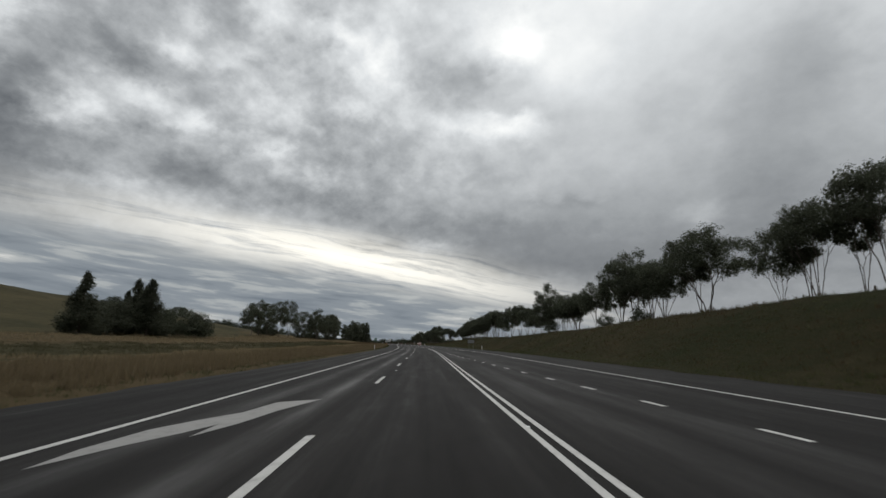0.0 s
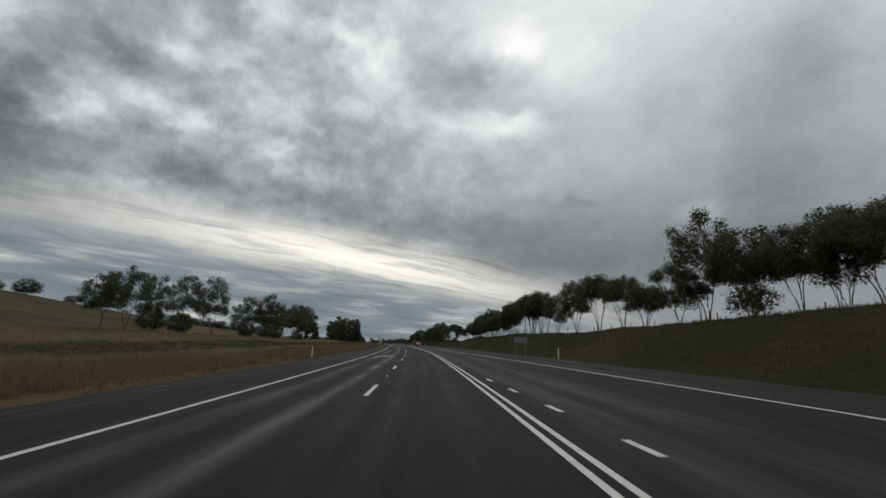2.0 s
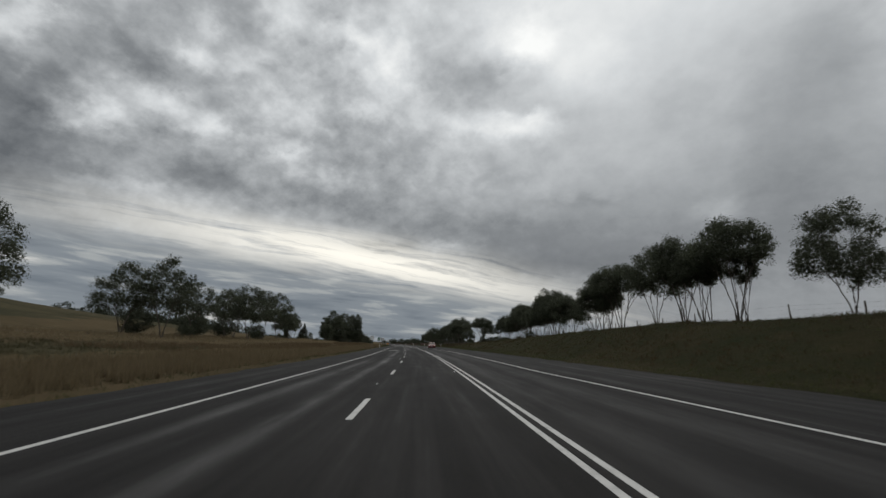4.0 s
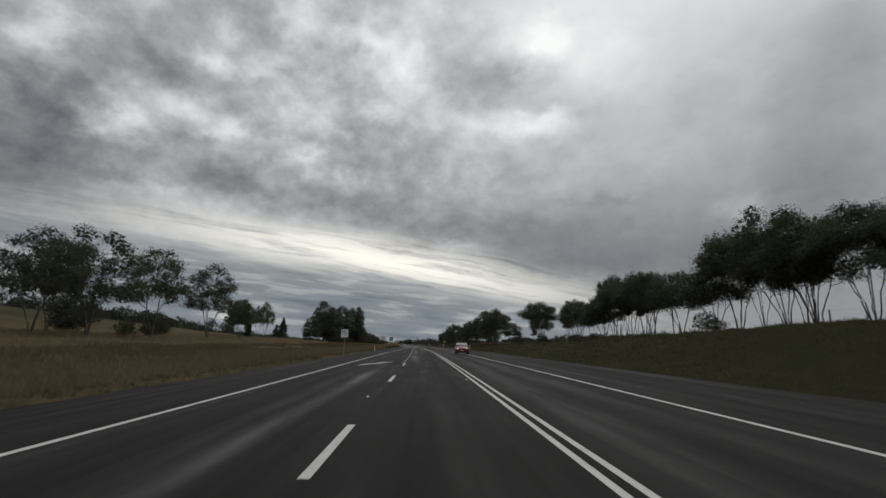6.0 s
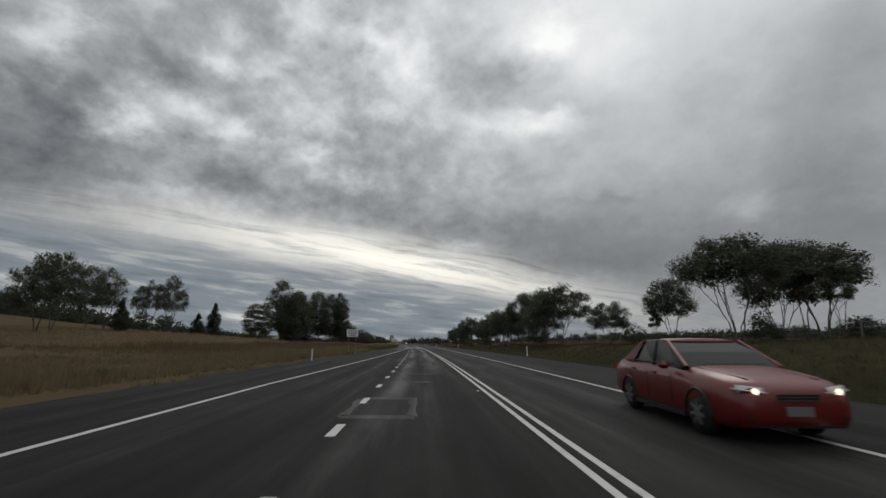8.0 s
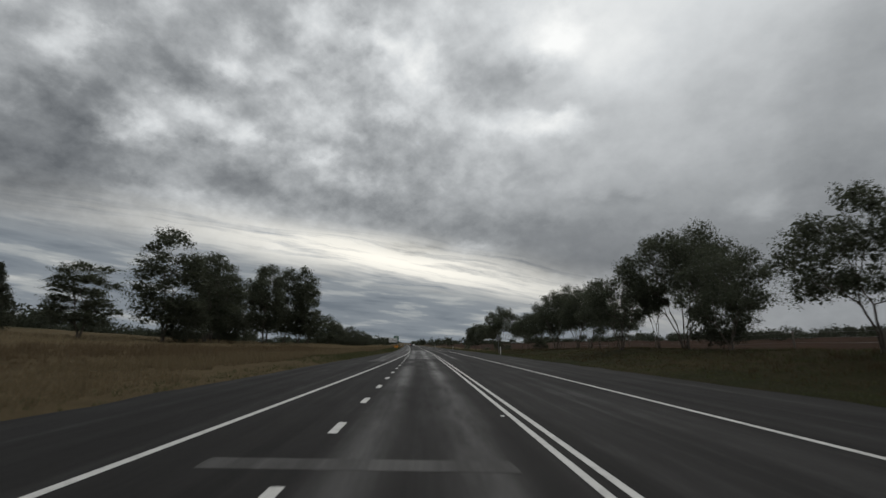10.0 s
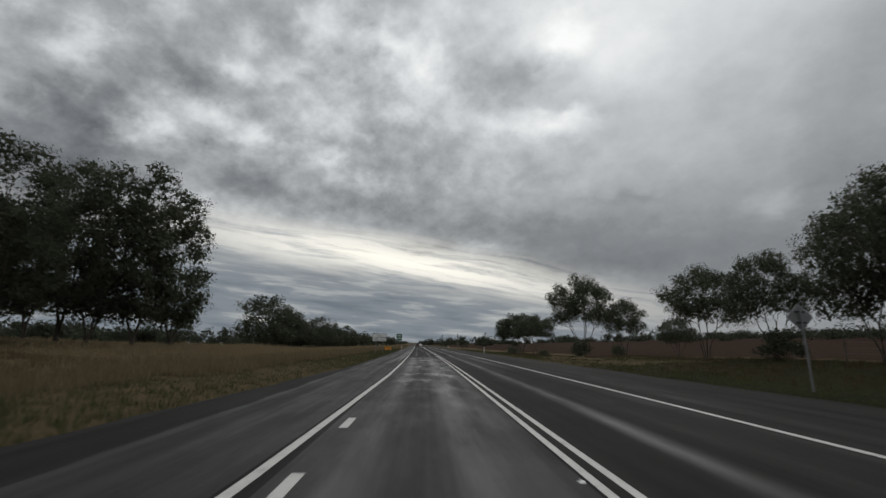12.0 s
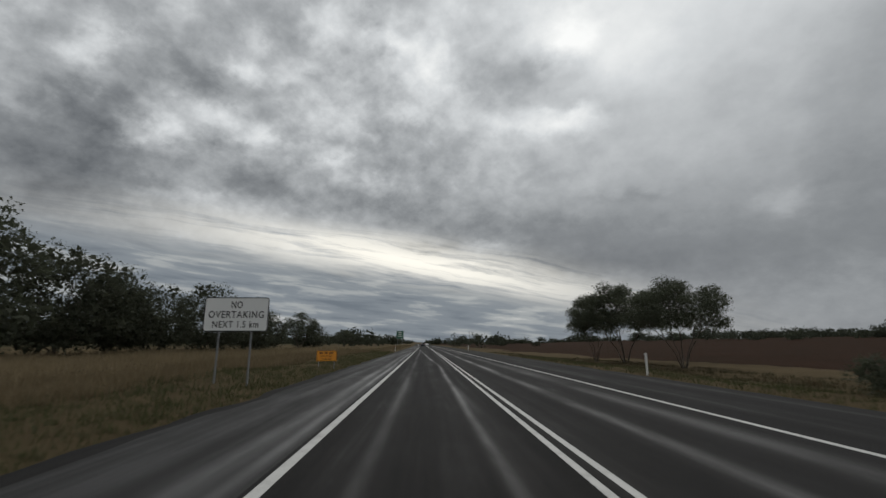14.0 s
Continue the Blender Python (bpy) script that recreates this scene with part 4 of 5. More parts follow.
    n_in = int(leaf_n * (0.17 if gap < 0.58 else 0.15))
    core = blades(rng, ball_points(rng, cc + np.array([0, 0, 0.12]) * cr[:, None], cr, n_in, 0.0, 0.80, 1.0), leaf * 2.3, 0.3, 0.5)
    fine = blades(rng, ball_points(rng, tufts, tuft_r, leaf_n - n_in, 0.1, 1.05, 0.95), leaf, 0.9, 0.36)
    lv = np.concatenate([core, fine])
    lf = np.arange(len(lv)).reshape(-1, 3)
    reach = np.percentile(np.hypot(lv[:, 0], lv[:, 1]), 98.5)
    fit = np.array([0.5 * w / reach, 0.5 * w / reach, h / np.percentile(lv[:, 2], 99.8)])
    trunk = fast_mesh("trunk", np.concatenate(V) * fit, np.concatenate(F), (BARK,), smooth=True)
    return trunk, fast_mesh("crown", lv * fit, lf, (LEAF_DARK if dark else LEAF_GUM,))


def cone_tree(seed, h, w, leaf_n):
    rng = np.random.default_rng(seed)
    cc, rr = [], []
    for k in range(46):
        u = (k + 0.5) / 46
        z = h * (0.08 + 0.90 * u)
        r = 0.5 * w * (1 - u) ** 0.8 * rng.uniform(0.35, 1.0)
        a = rng.uniform(0, 2 * math.pi)
        cc.append((r * math.cos(a), r * math.sin(a), z))
        rr.append((0.07 + 0.11 * (1 - u)) * w * rng.uniform(0.8, 1.25))
    cc, rr = np.array(cc), np.array(rr)
    v, f = tube([(0, 0, -0.3), (0.05, 0, h * 0.4), (0, 0.05, h * 0.96)], [0.02 * h, 0.013 * h, 0.01], 7)
    V, F, n = [v], [f], len(v)
    for p, r in zip(cc, rr):
        v, f = tube([(0, 0, max(0.2, p[2] - r)), p * (0.6, 0.6, 1) - (0, 0, 0.1), p], [0.03, 0.02, 0.008], 4)
        V.append(v), F.append(f + n)
        n += len(v)
    trunk = fast_mesh("trunk", np.concatenate(V), np.concatenate(F), (BARK,), smooth=True)
    lv, lf = leaves(rng, cc, rr, 1.5, leaf_n * 2, 0.22, -0.6)
    return trunk, fast_mesh("crown", lv, lf, (LEAF_DARK,))


# parent forms: (height, width) they are drawn at, then their meshes
FORMS = {
    "grand": [(11.0, 10.0, gum_tree(81 + k, 11, 10.0, d, clear=c, low=lo, lobes=n, lobe=0.112, leaf_n=36000, leaf=0.112, gap=0.60)) for k, (d, c, lo, n) in enumerate(((4, 0.34, -0.50, 34), (5, 0.28, -0.60, 36), (3, 0.42, -0.35, 30)))],
    "slender": [(9.0, 4.0, gum_tree(71 + k, 9, 4.0, d, clear=c, low=-0.6, lobes=n, lobe=0.18, leaf_n=6500, leaf=0.125, girth=0.006)) for k, (d, c, n) in enumerate(((2, 0.48, 9), (3, 0.44, 10), (2, 0.54, 8), (3, 0.40, 10)))],
    "umbrella": [(9.0, 7.0, gum_tree(11 + k, 9, 7.0, d, clear=c, low=lo, lobes=n, lobe=0.13, leaf_n=22000, leaf=0.105, gap=0.52)) for k, (d, c, lo, n) in enumerate(((4, 0.33, -0.52, 33), (5, 0.30, -0.60, 35), (4, 0.40, -0.42, 31), (5, 0.26, -0.70, 37), (5, 0.43, -0.35, 30), (3, 0.31, -0.58, 35)))],
    "round": [(9.0, 8.0, gum_tree(91 + k, 9, 8.0, d, clear=c, low=lo, lobes=n, lobe=0.12, leaf_n=22000, leaf=0.106, gap=0.58)) for k, (d, c, lo, n) in enumerate(((3, 0.22, -0.65, 30), (4, 0.26, -0.50, 28), (3, 0.18, -0.80, 32)))],
    "open": [(12.0, 9.0, gum_tree(21 + k, 12, 9.0, d, clear=c, low=lo, lobes=n, lobe=0.115, leaf_n=15500, leaf=0.14, gap=0.60)) for k, (d, c, lo, n) in enumerate(((2, 0.20, -0.8, 36), (2, 0.26, -0.6, 32), (3, 0.23, -0.6, 34), (2, 0.30, -0.5, 30)))],
    "tall": [(15.0, 7.0, gum_tree(31 + k, 15, 7.0, d, clear=c, low=-0.95, lobes=n, lobe=0.15, leaf_n=17000, leaf=0.155, under=-0.8)) for k, (d, c, n) in enumerate(((2, 0.10, 40), (3, 0.08, 44), (2, 0.14, 36)))],
    "bushy": [(8.0, 8.0, gum_tree(41 + k, 8, 8.0, d, clear=c, low=-1.0, lobes=n, lobe=0.14, leaf_n=10000, leaf=0.165, dark=dk, under=-0.9)) for k, (d, c, n, dk) in enumerate(((2, 0.03, 36, True), (3, 0.04, 34, False), (3, 0.02, 36, True)))],
    "cone": [(8.0, 4.0, cone_tree(51, 8, 4.0, 7000)), (8.0, 4.0, cone_tree(52, 8, 4.0, 7000))],
    "shrub": [(2.0, 2.6, gum_tree(61 + k, 2.0, 2.6, 3, clear=0.06, low=-0.8, lobes=9, lobe=0.2, leaf_n=2600, leaf=0.08, under=-0.8)) for k in range(2)],
}
TREE_NAMES = {"grand": "gum_tree", "slender": "gum_tree", "umbrella": "gum_tree", "round": "gum_tree", "open": "gum_tree", "tall": "gum_tree", "bushy": "bushy_tree", "cone": "cypress_tree", "shrub": "shrub"}
tree_rng = np.random.default_rng(5)


def plant(form, x, y, h, w, label, group, pick=None, sink=0.1):
    kinds = FORMS[form]
    k = int(tree_rng.integers(len(kinds))) if pick is None else pick
    fh, fw, (trunk, crown) = kinds[k]
    ob = thing(TREE_NAMES[form], label, "shrub" if form == "shrub" else "tree", (x, y, 0), 0, group)
    for nm, me in (("trunk", trunk), ("crown", crown)):
        c = new(nm, me)
        c.parent = ob
    turn = radians(float(tree_rng.uniform(0, 360)))
    ob.matrix_world = Matrix.LocRotScale((x, y, land_at(x, y) - sink), Euler((0, 0, turn)), (w / fw, w / fw, h / fh))
    return ob


def stand(form, label, group, rows, grow=1.15, rise=1.05):
    """rows: x, y, height, crown width."""
    for x, y, h, w in rows:
        plant(form, x, y, h * rise, w * grow, label, group)


BANK_LABEL = "flat-topped gum tree with bare forking stems on the grassy bank"
ROW_A = [(28.5, 25.5, 9.0, 5.5), (28.3, 30.5, 8.0, 4.6), (28.4, 34, 6.8, 3.8), (28.6, 43.5, 9.3, 8.4), (27.6, 50, 7.5, 5.5), (28.1, 54, 8.2, 5.5), (27.9, 58, 10.4, 7.0), (27.9, 62, 9.8, 6.5), (27.0, 69, 7.6, 5.5), (26.7, 77, 6.9, 6.3), (26.8, 79.5, 7.3, 5.2), (26.4, 82.5, 6.7, 4.8), (26.0, 87, 7.6, 6.0), (25.8, 92, 10.9, 6.4), (25.6, 96.5, 6.5, 5.4), (25.3, 103, 5.6, 4.8), (25.0, 108, 7.2, 5.2)]
ROW_B = [(24.7, 115, 8.4, 6.0), (24.2, 123, 8.7, 5.4), (23.7, 131, 7.1, 5.2), (22.9, 140, 8.6, 6.0), (22.7, 144.5, 7.1, 5.0), (22.9, 147.6, 8.8, 5.8), (22.8, 153.2, 8.9, 6.4), (22.6, 166, 7.6, 4.0), (22.4, 168.1, 8.4, 5.6), (22.4, 170.8, 7.6, 5.8), (22.2, 180.8, 6.9, 6.6), (21.6, 184.8, 7.7, 5.6), (21.5, 189, 8.4, 6.0), (21.5, 191.7, 9.5, 6.4), (21.5, 194.2, 8.6, 4.6), (21.6, 197.5, 9.2, 6.4)]
ROW_C = [(21.3, 200.4, 6.5, 6.0), (21.0, 206.3, 7.0, 6.4), (21.2, 213.8, 8.5, 5.4), (21.2, 216, 8.9, 6.2), (21.3, 220.7, 8.0, 5.0), (21.2, 225, 9.0, 6.0), (21.2, 231.9, 8.0, 6.4), (20.4, 236, 6.7, 3.6), (12.6, 242.7, 7.8, 7.2), (21.2, 246, 8.3, 7.2), (22.2, 252, 9.0, 6.4), (16.6, 261, 7.4, 5.4), (9.9, 261.5, 4.8, 4.6)]
ROW_D = [(7.6, 275.5, 8.8, 9.2), (6.9, 284, 7.8, 6.8), (5.8, 294, 7.4, 6.0), (8.4, 306, 11.8, 11.0), (2.8, 306.8, 8.0, 7.6), (6.4, 319.5, 6.4, 6.6), (4.6, 324.5, 8.0, 7.0), (4.0, 328.7, 9.4, 7.2), (2.2, 336, 9.6, 7.6), (3.6, 340, 8.6, 6.6), (0.8, 344, 6.8, 5.0), (-0.4, 350, 7.2, 6.0), (1.9, 360, 3.9, 3.8), (0.9, 372.5, 7.4, 5.4), (-5.2, 411.5, 8.6, 9.2), (-7.0, 423, 9.6, 11.5), (-9.4, 427, 8.6, 7.0)]
for rws in (ROW_A, ROW_B, ROW_C, ROW_D):
    for n, row in enumerate(rws):
        stand("grand" if row[3] > 8 else "round" if rws is ROW_D else "open" if row[2] > 10 else "round" if n % 4 == 2 and rws is not ROW_C else "umbrella", BANK_LABEL, "gum trees along the bank", [row], 1.08, 1.0)

plant("bushy", 8.8, 300.5, 5.4, 5.2, "dense dark bush under the tall gum trees", "gum trees along the bank")
plant("umbrella", 22.6, 161.9, 8.7, 8.0, BANK_LABEL, "gum trees along the bank", pick=4)
plant("umbrella", 22.0, 229.5, 10.6, 6.0, BANK_LABEL, "gum trees along the bank", pick=0)
plant("grand", -3.2, 377, 11.2, 9.4, BANK_LABEL, "gum trees along the bank", pick=1)
between = np.random.default_rng(19)
for rws in (ROW_A, ROW_B, ROW_C, ROW_D[:9]):
    for (x0, y0, h0, w0), (x1, y1, h1, w1) in zip(rws, rws[1:]):
        k = between.uniform(0.35, 0.65)
        if between.uniform() < 0.3 or y1 - y0 > 7.5:
            continue
        tall_h = min(h0, h1) * between.uniform(0.74, 0.95)
        stand("slender", "slim young gum tree with thin bare stems on the bank", "young gum trees along the bank", [(x0 + (x1 - x0) * k + between.uniform(0.6, 2.2), y0 + (y1 - y0) * k, tall_h, tall_h * between.uniform(0.42, 0.58))], 1.0, 1.0)

stand("cone", "dark pointed cypress at the foot of the pasture", "cypress clump", [(-40.2, 66.5, 8.0, 4.8), (-41.6, 67.6, 7.0, 4.0), (-43.6, 68.8, 8.0, 4.2), (-46.0, 70.5, 6.4, 3.2), (-41.2, 55.2, 7.4, 4.2), (-59.6, 298, 4.2, 3.0), (-60.3, 305, 6.9, 3.8), (-58.5, 276, 4.6, 2.6)])
stand("bushy", "dense dark rounded tree beside the cypresses", "cypress clump", [(-42.4, 58.2, 4.4, 5.4), (-42.6, 62.0, 4.6, 5.6), (-42.0, 64.5, 4.8, 5.0), (-40.2, 69.5, 4.4, 4.4), (-40.2, 75.4, 4.6, 6.4), (-39.8, 79.6, 4.2, 5.2), (-45.5, 66.0, 4.6, 5.0)])
stand("bushy", "dense low dark tree among the pasture gums", "low trees under the pasture gums", [(-47.0, 131, 4.0, 4.6), (-48.0, 142, 4.0, 4.6), (-45.8, 188, 4.4, 5.0), (-48.5, 224, 3.6, 4.0), (-52.0, 200, 4.5, 5.0), (-53.0, 214, 5.0, 5.5), (-48.5, 176, 4.2, 4.6)])
PASTURE = "broad gum tree with an open clumped crown in dry pasture"
stand("open", PASTURE, "gum trees in the pasture", [(-43.3, 114, 7.2, 5.6), (-43.3, 119, 9.0, 6.8), (-43.7, 126, 8.9, 5.4), (-43.1, 135, 10.3, 5.8), (-43.7, 146, 11.6, 6.8), (-45.1, 168, 9.8, 8.0), (-40.2, 169.5, 11.2, 7.8), (-43.1, 182, 9.2, 7.4), (-43.4, 199, 10.0, 7.0), (-42.9, 205, 11.4, 8.8), (-48.9, 206.5, 10.4, 5.8), (-44.8, 218, 11.8, 7.8), (-50.1, 254, 8.0, 5.6), (-51.3, 257, 8.4, 5.4)])
stand("open", PASTURE, "gum trees in the pasture", [(-59.6, 271, 8.8, 4.8), (-60.2, 275, 9.1, 4.6), (-58.9, 283, 8.3, 5.4), (-59.5, 289, 10.0, 4.8), (-91.0, 422, 7.6, 5.0), (-54.1, 439, 6.0, 6.2), (-61.3, 486, 4.6, 5.6)])
plant("open", -48.8, 239, 14.0, 10.0, PASTURE, "gum trees in the pasture", pick=2)
stand("tall", "tall dense gum tree with foliage almost to the ground", "gum trees of the dense stand", [(-50.4, 305, 7.4, 6.4), (-50.2, 317, 14.2, 8.4), (-49.6, 325, 12.6, 8.6), (-52.0, 333, 12.4, 7.0), (-48.6, 341, 13.2, 7.2), (-56.4, 338, 11.4, 5.6), (-61.1, 345, 12.2, 5.2), (-47.5, 347.5, 14.4, 6.0), (-45.4, 349.5, 15.0, 6.2), (-51.6, 349, 15.0, 6.2), (-61.8, 351, 12.4, 5.4), (-57.8, 352, 12.4, 5.2), (-45.0, 353.5, 14.0, 5.8)])
stand("bushy", "rounded dark green tree with foliage close to the ground", "low trees past the dense stand", [(-53.1, 387.5, 8.6, 9.6), (-52.8, 395, 7.2, 7.0), (-52.4, 399, 6.6, 6.4), (-53.3, 400, 5.8, 5.4), (-51.6, 403, 5.8, 5.6), (-51.3, 409, 6.7, 7.0), (-51.5, 418, 6.1, 5.6), (-55.0, 428, 5.6, 6.6), (-55.5, 446, 5.2, 6.0), (-48.0, 318, 5.6, 5.4), (-49.5, 332, 5.0, 5.0)])
stand("bushy", "small tree on the skyline of the grassy hill", "trees on the hill", [(-125.3, 184, 3.4, 6.2), (-126.1, 197, 5.0, 7.6), (-127.9, 218, 2.6, 5.4), (-117.9, 219, 4.8, 6.4), (-131.0, 235, 3.4, 5.0)])
stand("shrub", "low grey-green roadside shrub in the grass", "roadside shrubs", [(-37.2, 77.8, 3.4, 2.8), (25.6, 52, 2.2, 3.0), (25.2, 61, 2.0, 2.6), (24.0, 84, 2.6, 3.4), (23.6, 177.4, 1.5, 2.4), (17.5, 195, 1.9, 2.4), (16.2, 221, 1.2, 2.0), (18.8, 240, 1.7, 2.4), (10.4, 256, 2.2, 2.4), (12.6, 240, 2.2, 2.4), (-20.0, 226, 0.45, 0.8), (-4.6, 372, 2.2, 2.6), (1.0, 344, 2.0, 3.0), (-40.5, 176, 2.0, 2.4), (-44.0, 212, 2.2, 2.6), (-3.2, 362, 1.4, 1.6), (-6.9, 387.4, 1.3, 2.0), (-1.8, 386, 1.6, 1.3), (-12.2, 381.3, 1.2, 1.9)])


# ---- far woods: clumps too many to count ----
def far_wood(name, label, spots, seed, leaf):
    """spots: x, y, height, width; one mesh of leafy clumps with short trunks."""
    rng = np.random.default_rng(seed)
    V, F, n = [], [], 0
    for x, y, h, w in spots:
        z = land_at(x, y)
        k = 7
        c = np.stack([x + rng.normal(size=k) * w * 0.24, y + rng.normal(size=k) * w * 0.24, z + h * rng.uniform(0.25, 0.85, k)], -1)
        v, f = leaves(rng, c, rng.uniform(0.16, 0.30, k) * w, 0.8, 250, leaf * 0.80 * w / 8, 0.2)
        V.append(v), F.append(f + n)
        n += len(v)
    ob = new(name, fast_mesh(name, np.concatenate(V), np.concatenate(F), (FARWOOD,)))
    return tagged(ob, label, "woodland", kind="stuff")


wr = np.random.default_rng(77)
spots = []
for k in range(260):
    y = wr.uniform(290, 480)
    spots.append((float(road_x(y)) - wr.uniform(82, 150), y, wr.uniform(3.5, 7), wr.uniform(5, 10)))
for k in range(230):
    y = wr.uniform(230, 760)
    spots.append((float(road_x(y)) - wr.uniform(150, 330) - 0.12 * y, y, wr.uniform(5, 9), wr.uniform(8, 15)))
far_wood("far_woodland", "dark distant woodland along the low ridge", spots, 1, 1.3)
spots = []
for k in range(170):
    y = wr.uniform(520, 1500)
    spots.append((float(road_x(y)) - wr.uniform(22, 260), y, wr.uniform(5, 9), wr.uniform(9, 17)))
for k in range(240):
    y = wr.uniform(900, 2200)
    spots.append((float(road_x(y)) + wr.uniform(-600, 700), y, wr.uniform(6, 11), wr.uniform(14, 30)))
far_wood("far_woodland", "distant dark trees across the plain ahead", [q for q in spots if abs(q[0] - float(road_x(q[1]))) > 16], 2, 1.5)
spots = [(float(road_x(y)) + lat, y, h, w) for lat, y, h, w in ((20, 575, 6.5, 9), (27, 590, 7.5, 11), (19, 604, 6, 8), (60, 700, 3.5, 8), (90, 720, 3.5, 9))]
for k in range(340):
    y = wr.uniform(330, 900)
    spots.append((float(road_x(y)) + wr.uniform(210, 520), y, 3 + 6 * wr.uniform() ** 2, wr.uniform(8, 16)))
far_wood("far_woodland", "distant trees along the edge of the ploughed field", spots, 3, 1.3)


# ---- grass ----
def grass(name, label, mat, boxes, seed, hmin, hmax, blades, lean):
    """boxes: y0, y1, offset from the pavement's edge near and far (left: negative), tufts per square metre."""
    rng = np.random.default_rng(seed)
    P = []
    for y0, y1, a, b, dens in boxes:
        n = int((y1 - y0) * abs(b - a) * dens)
        y = rng.uniform(y0, y1, n)
        u = rng.uniform(0, 1, n)
        edge = np.interp(y, *zip(*PAVE_LEFT)) if a <= 0 and b < 0 else np.interp(y, *zip(*PAVE_RIGHT))
        P.append(np.stack([road_x(y) + edge + a + (b - a) * u, y], -1))
    P = np.concatenate(P)
    keep = np.array([noise.noise((p[0] * 0.16, p[1] * 0.11, seed)) > -0.42 for p in P])
    P = P[keep]
    n = len(P)
    z = land(P[:, 0], P[:, 1])
    tall = np.array([0.75 + 0.5 * noise.noise((p[0] * 0.10, p[1] * 0.07, seed + 5)) for p in P])
    c = np.repeat(np.stack([P[:, 0], P[:, 1], z], -1), blades, 0)
    m = len(c)
    hgt = np.repeat(tall, blades) * rng.uniform(hmin, hmax, m)
    a = rng.uniform(0, 2 * math.pi, m)
    root = c + np.stack([rng.normal(size=m) * 0.10, rng.normal(size=m) * 0.10, np.full(m, -0.03)], -1)
    tilt = hgt * lean * rng.uniform(0.1, 1.0, m)
    tip = root + np.stack([np.cos(a) * tilt, np.sin(a) * tilt, hgt], -1)
    s = a + math.pi / 2 + rng.normal(size=m) * 0.4
    half = (0.010 + 0.022 * hgt)[:, None] * np.stack([np.cos(s), np.sin(s), np.zeros(m)], -1)
    v = np.stack([root - half, root + half, tip], 1).reshape(-1, 3)
    ob = new(name, fast_mesh(name, v, np.arange(m * 3).reshape(-1, 3), (mat,)))
    return tagged(ob, label, "grass", kind="stuff")


grass("dry_grass", "tall straw-coloured dry grass along the road verge", STRAW, [(-5, 280, -1.0, -6.2, 10.0), (280, 430, -3.0, -7.0, 9.0), (430, 620, -1.0, -6.0, 1.5)], 3, 0.26, 0.72, 8, 0.55)
grass("dry_grass", "rust-brown seeding grass behind the verge", RUST, [(135, 335, -5.8, -15.0, 5.5), (-5, 140, -2.0, -6.6, 3.0)], 6, 0.24, 0.60, 8, 0.6)
grass("dry_grass", "pale dry pasture grass on the rise", PALE, [(-5, 150, -6.2, -9.6, 7.0), (-5, 150, -18.6, -32.0, 2.6), (140, 430, -14.0, -36.0, 2.0), (330, 440, -4.0, -15.0, 6.0)], 7, 0.18, 0.45, 8, 0.65)
grass("green_grass", "olive green grass in a shallow swale", OLIVE, [(-5, 145, -9.2, -18.8, 5.0)], 9, 0.14, 0.36, 8, 0.65)
grass("tall_grass", "tall tan dry grass standing in front of the trees", PALE, [(340, 440, -7.0, -20.0, 2.2), (60, 340, -22.0, -34.0, 0.5)], 8, 0.45, 0.85, 9, 0.5)
grass("green_grass", "short green-brown grass at the pavement's edge", BLADE, [(-5, 430, -0.1, -1.6, 6.0), (296, 440, -0.1, -3.8, 13.0), (-5, 420, 0.2, 3.0, 7.0), (-5, 360, 3.0, 14.0, 4.2)], 4, 0.10, 0.26, 7, 0.7)
grass("dry_grass", "rust-brown tussocks on the bank", BANK_TUFT, [(-5, 340, 2.0, 13.5, 2.4), (345, 440, 8.0, 16.0, 1.2)], 5, 0.12, 0.40, 7, 0.6)
grass("green_grass", "olive green verge grass beside the ploughed field", OLIVE, [(335, 440, 0.4, 16.0, 3.4)], 10, 0.12, 0.32, 7, 0.6)


# ---- vehicles ----
def sweep_body(sections):
    """A closed body skin lofted from outlines along the car's length: (y, half width, z list)."""
    bm = bmesh.new()
    rings = []
    for y, pts in sections:
        rings.append([bm.verts.new((x, y, z)) for x, z in pts])
    n = len(rings[0])
    for a, b in zip(rings, rings[1:]):
        for j in range(n):
            bm.faces.new((a[j], a[(j + 1) % n], b[(j + 1) % n], b[j]))
    bm.faces.new(rings[0][::-1])
    bm.faces.new(rings[-1])
    bmesh.ops.recalc_face_normals(bm, faces=bm.faces)
    return bm


def ring(hw, z0, z1, zb):
    """Cross-section: sill z0, belt zb (widest), deck z1."""
    return [(-hw * 0.90, z0), (-hw * 0.985, z0 + 0.12), (-hw, zb - 0.12), (-hw * 0.95, zb), (-hw * 0.80, z1 - 0.02), (-hw * 0.40, z1 + 0.01), (hw * 0.40, z1 + 0.01), (hw * 0.80, z1 - 0.02), (hw * 0.95, zb), (hw, zb - 0.12), (hw * 0.985, z0 + 0.12), (hw * 0.90, z0)]


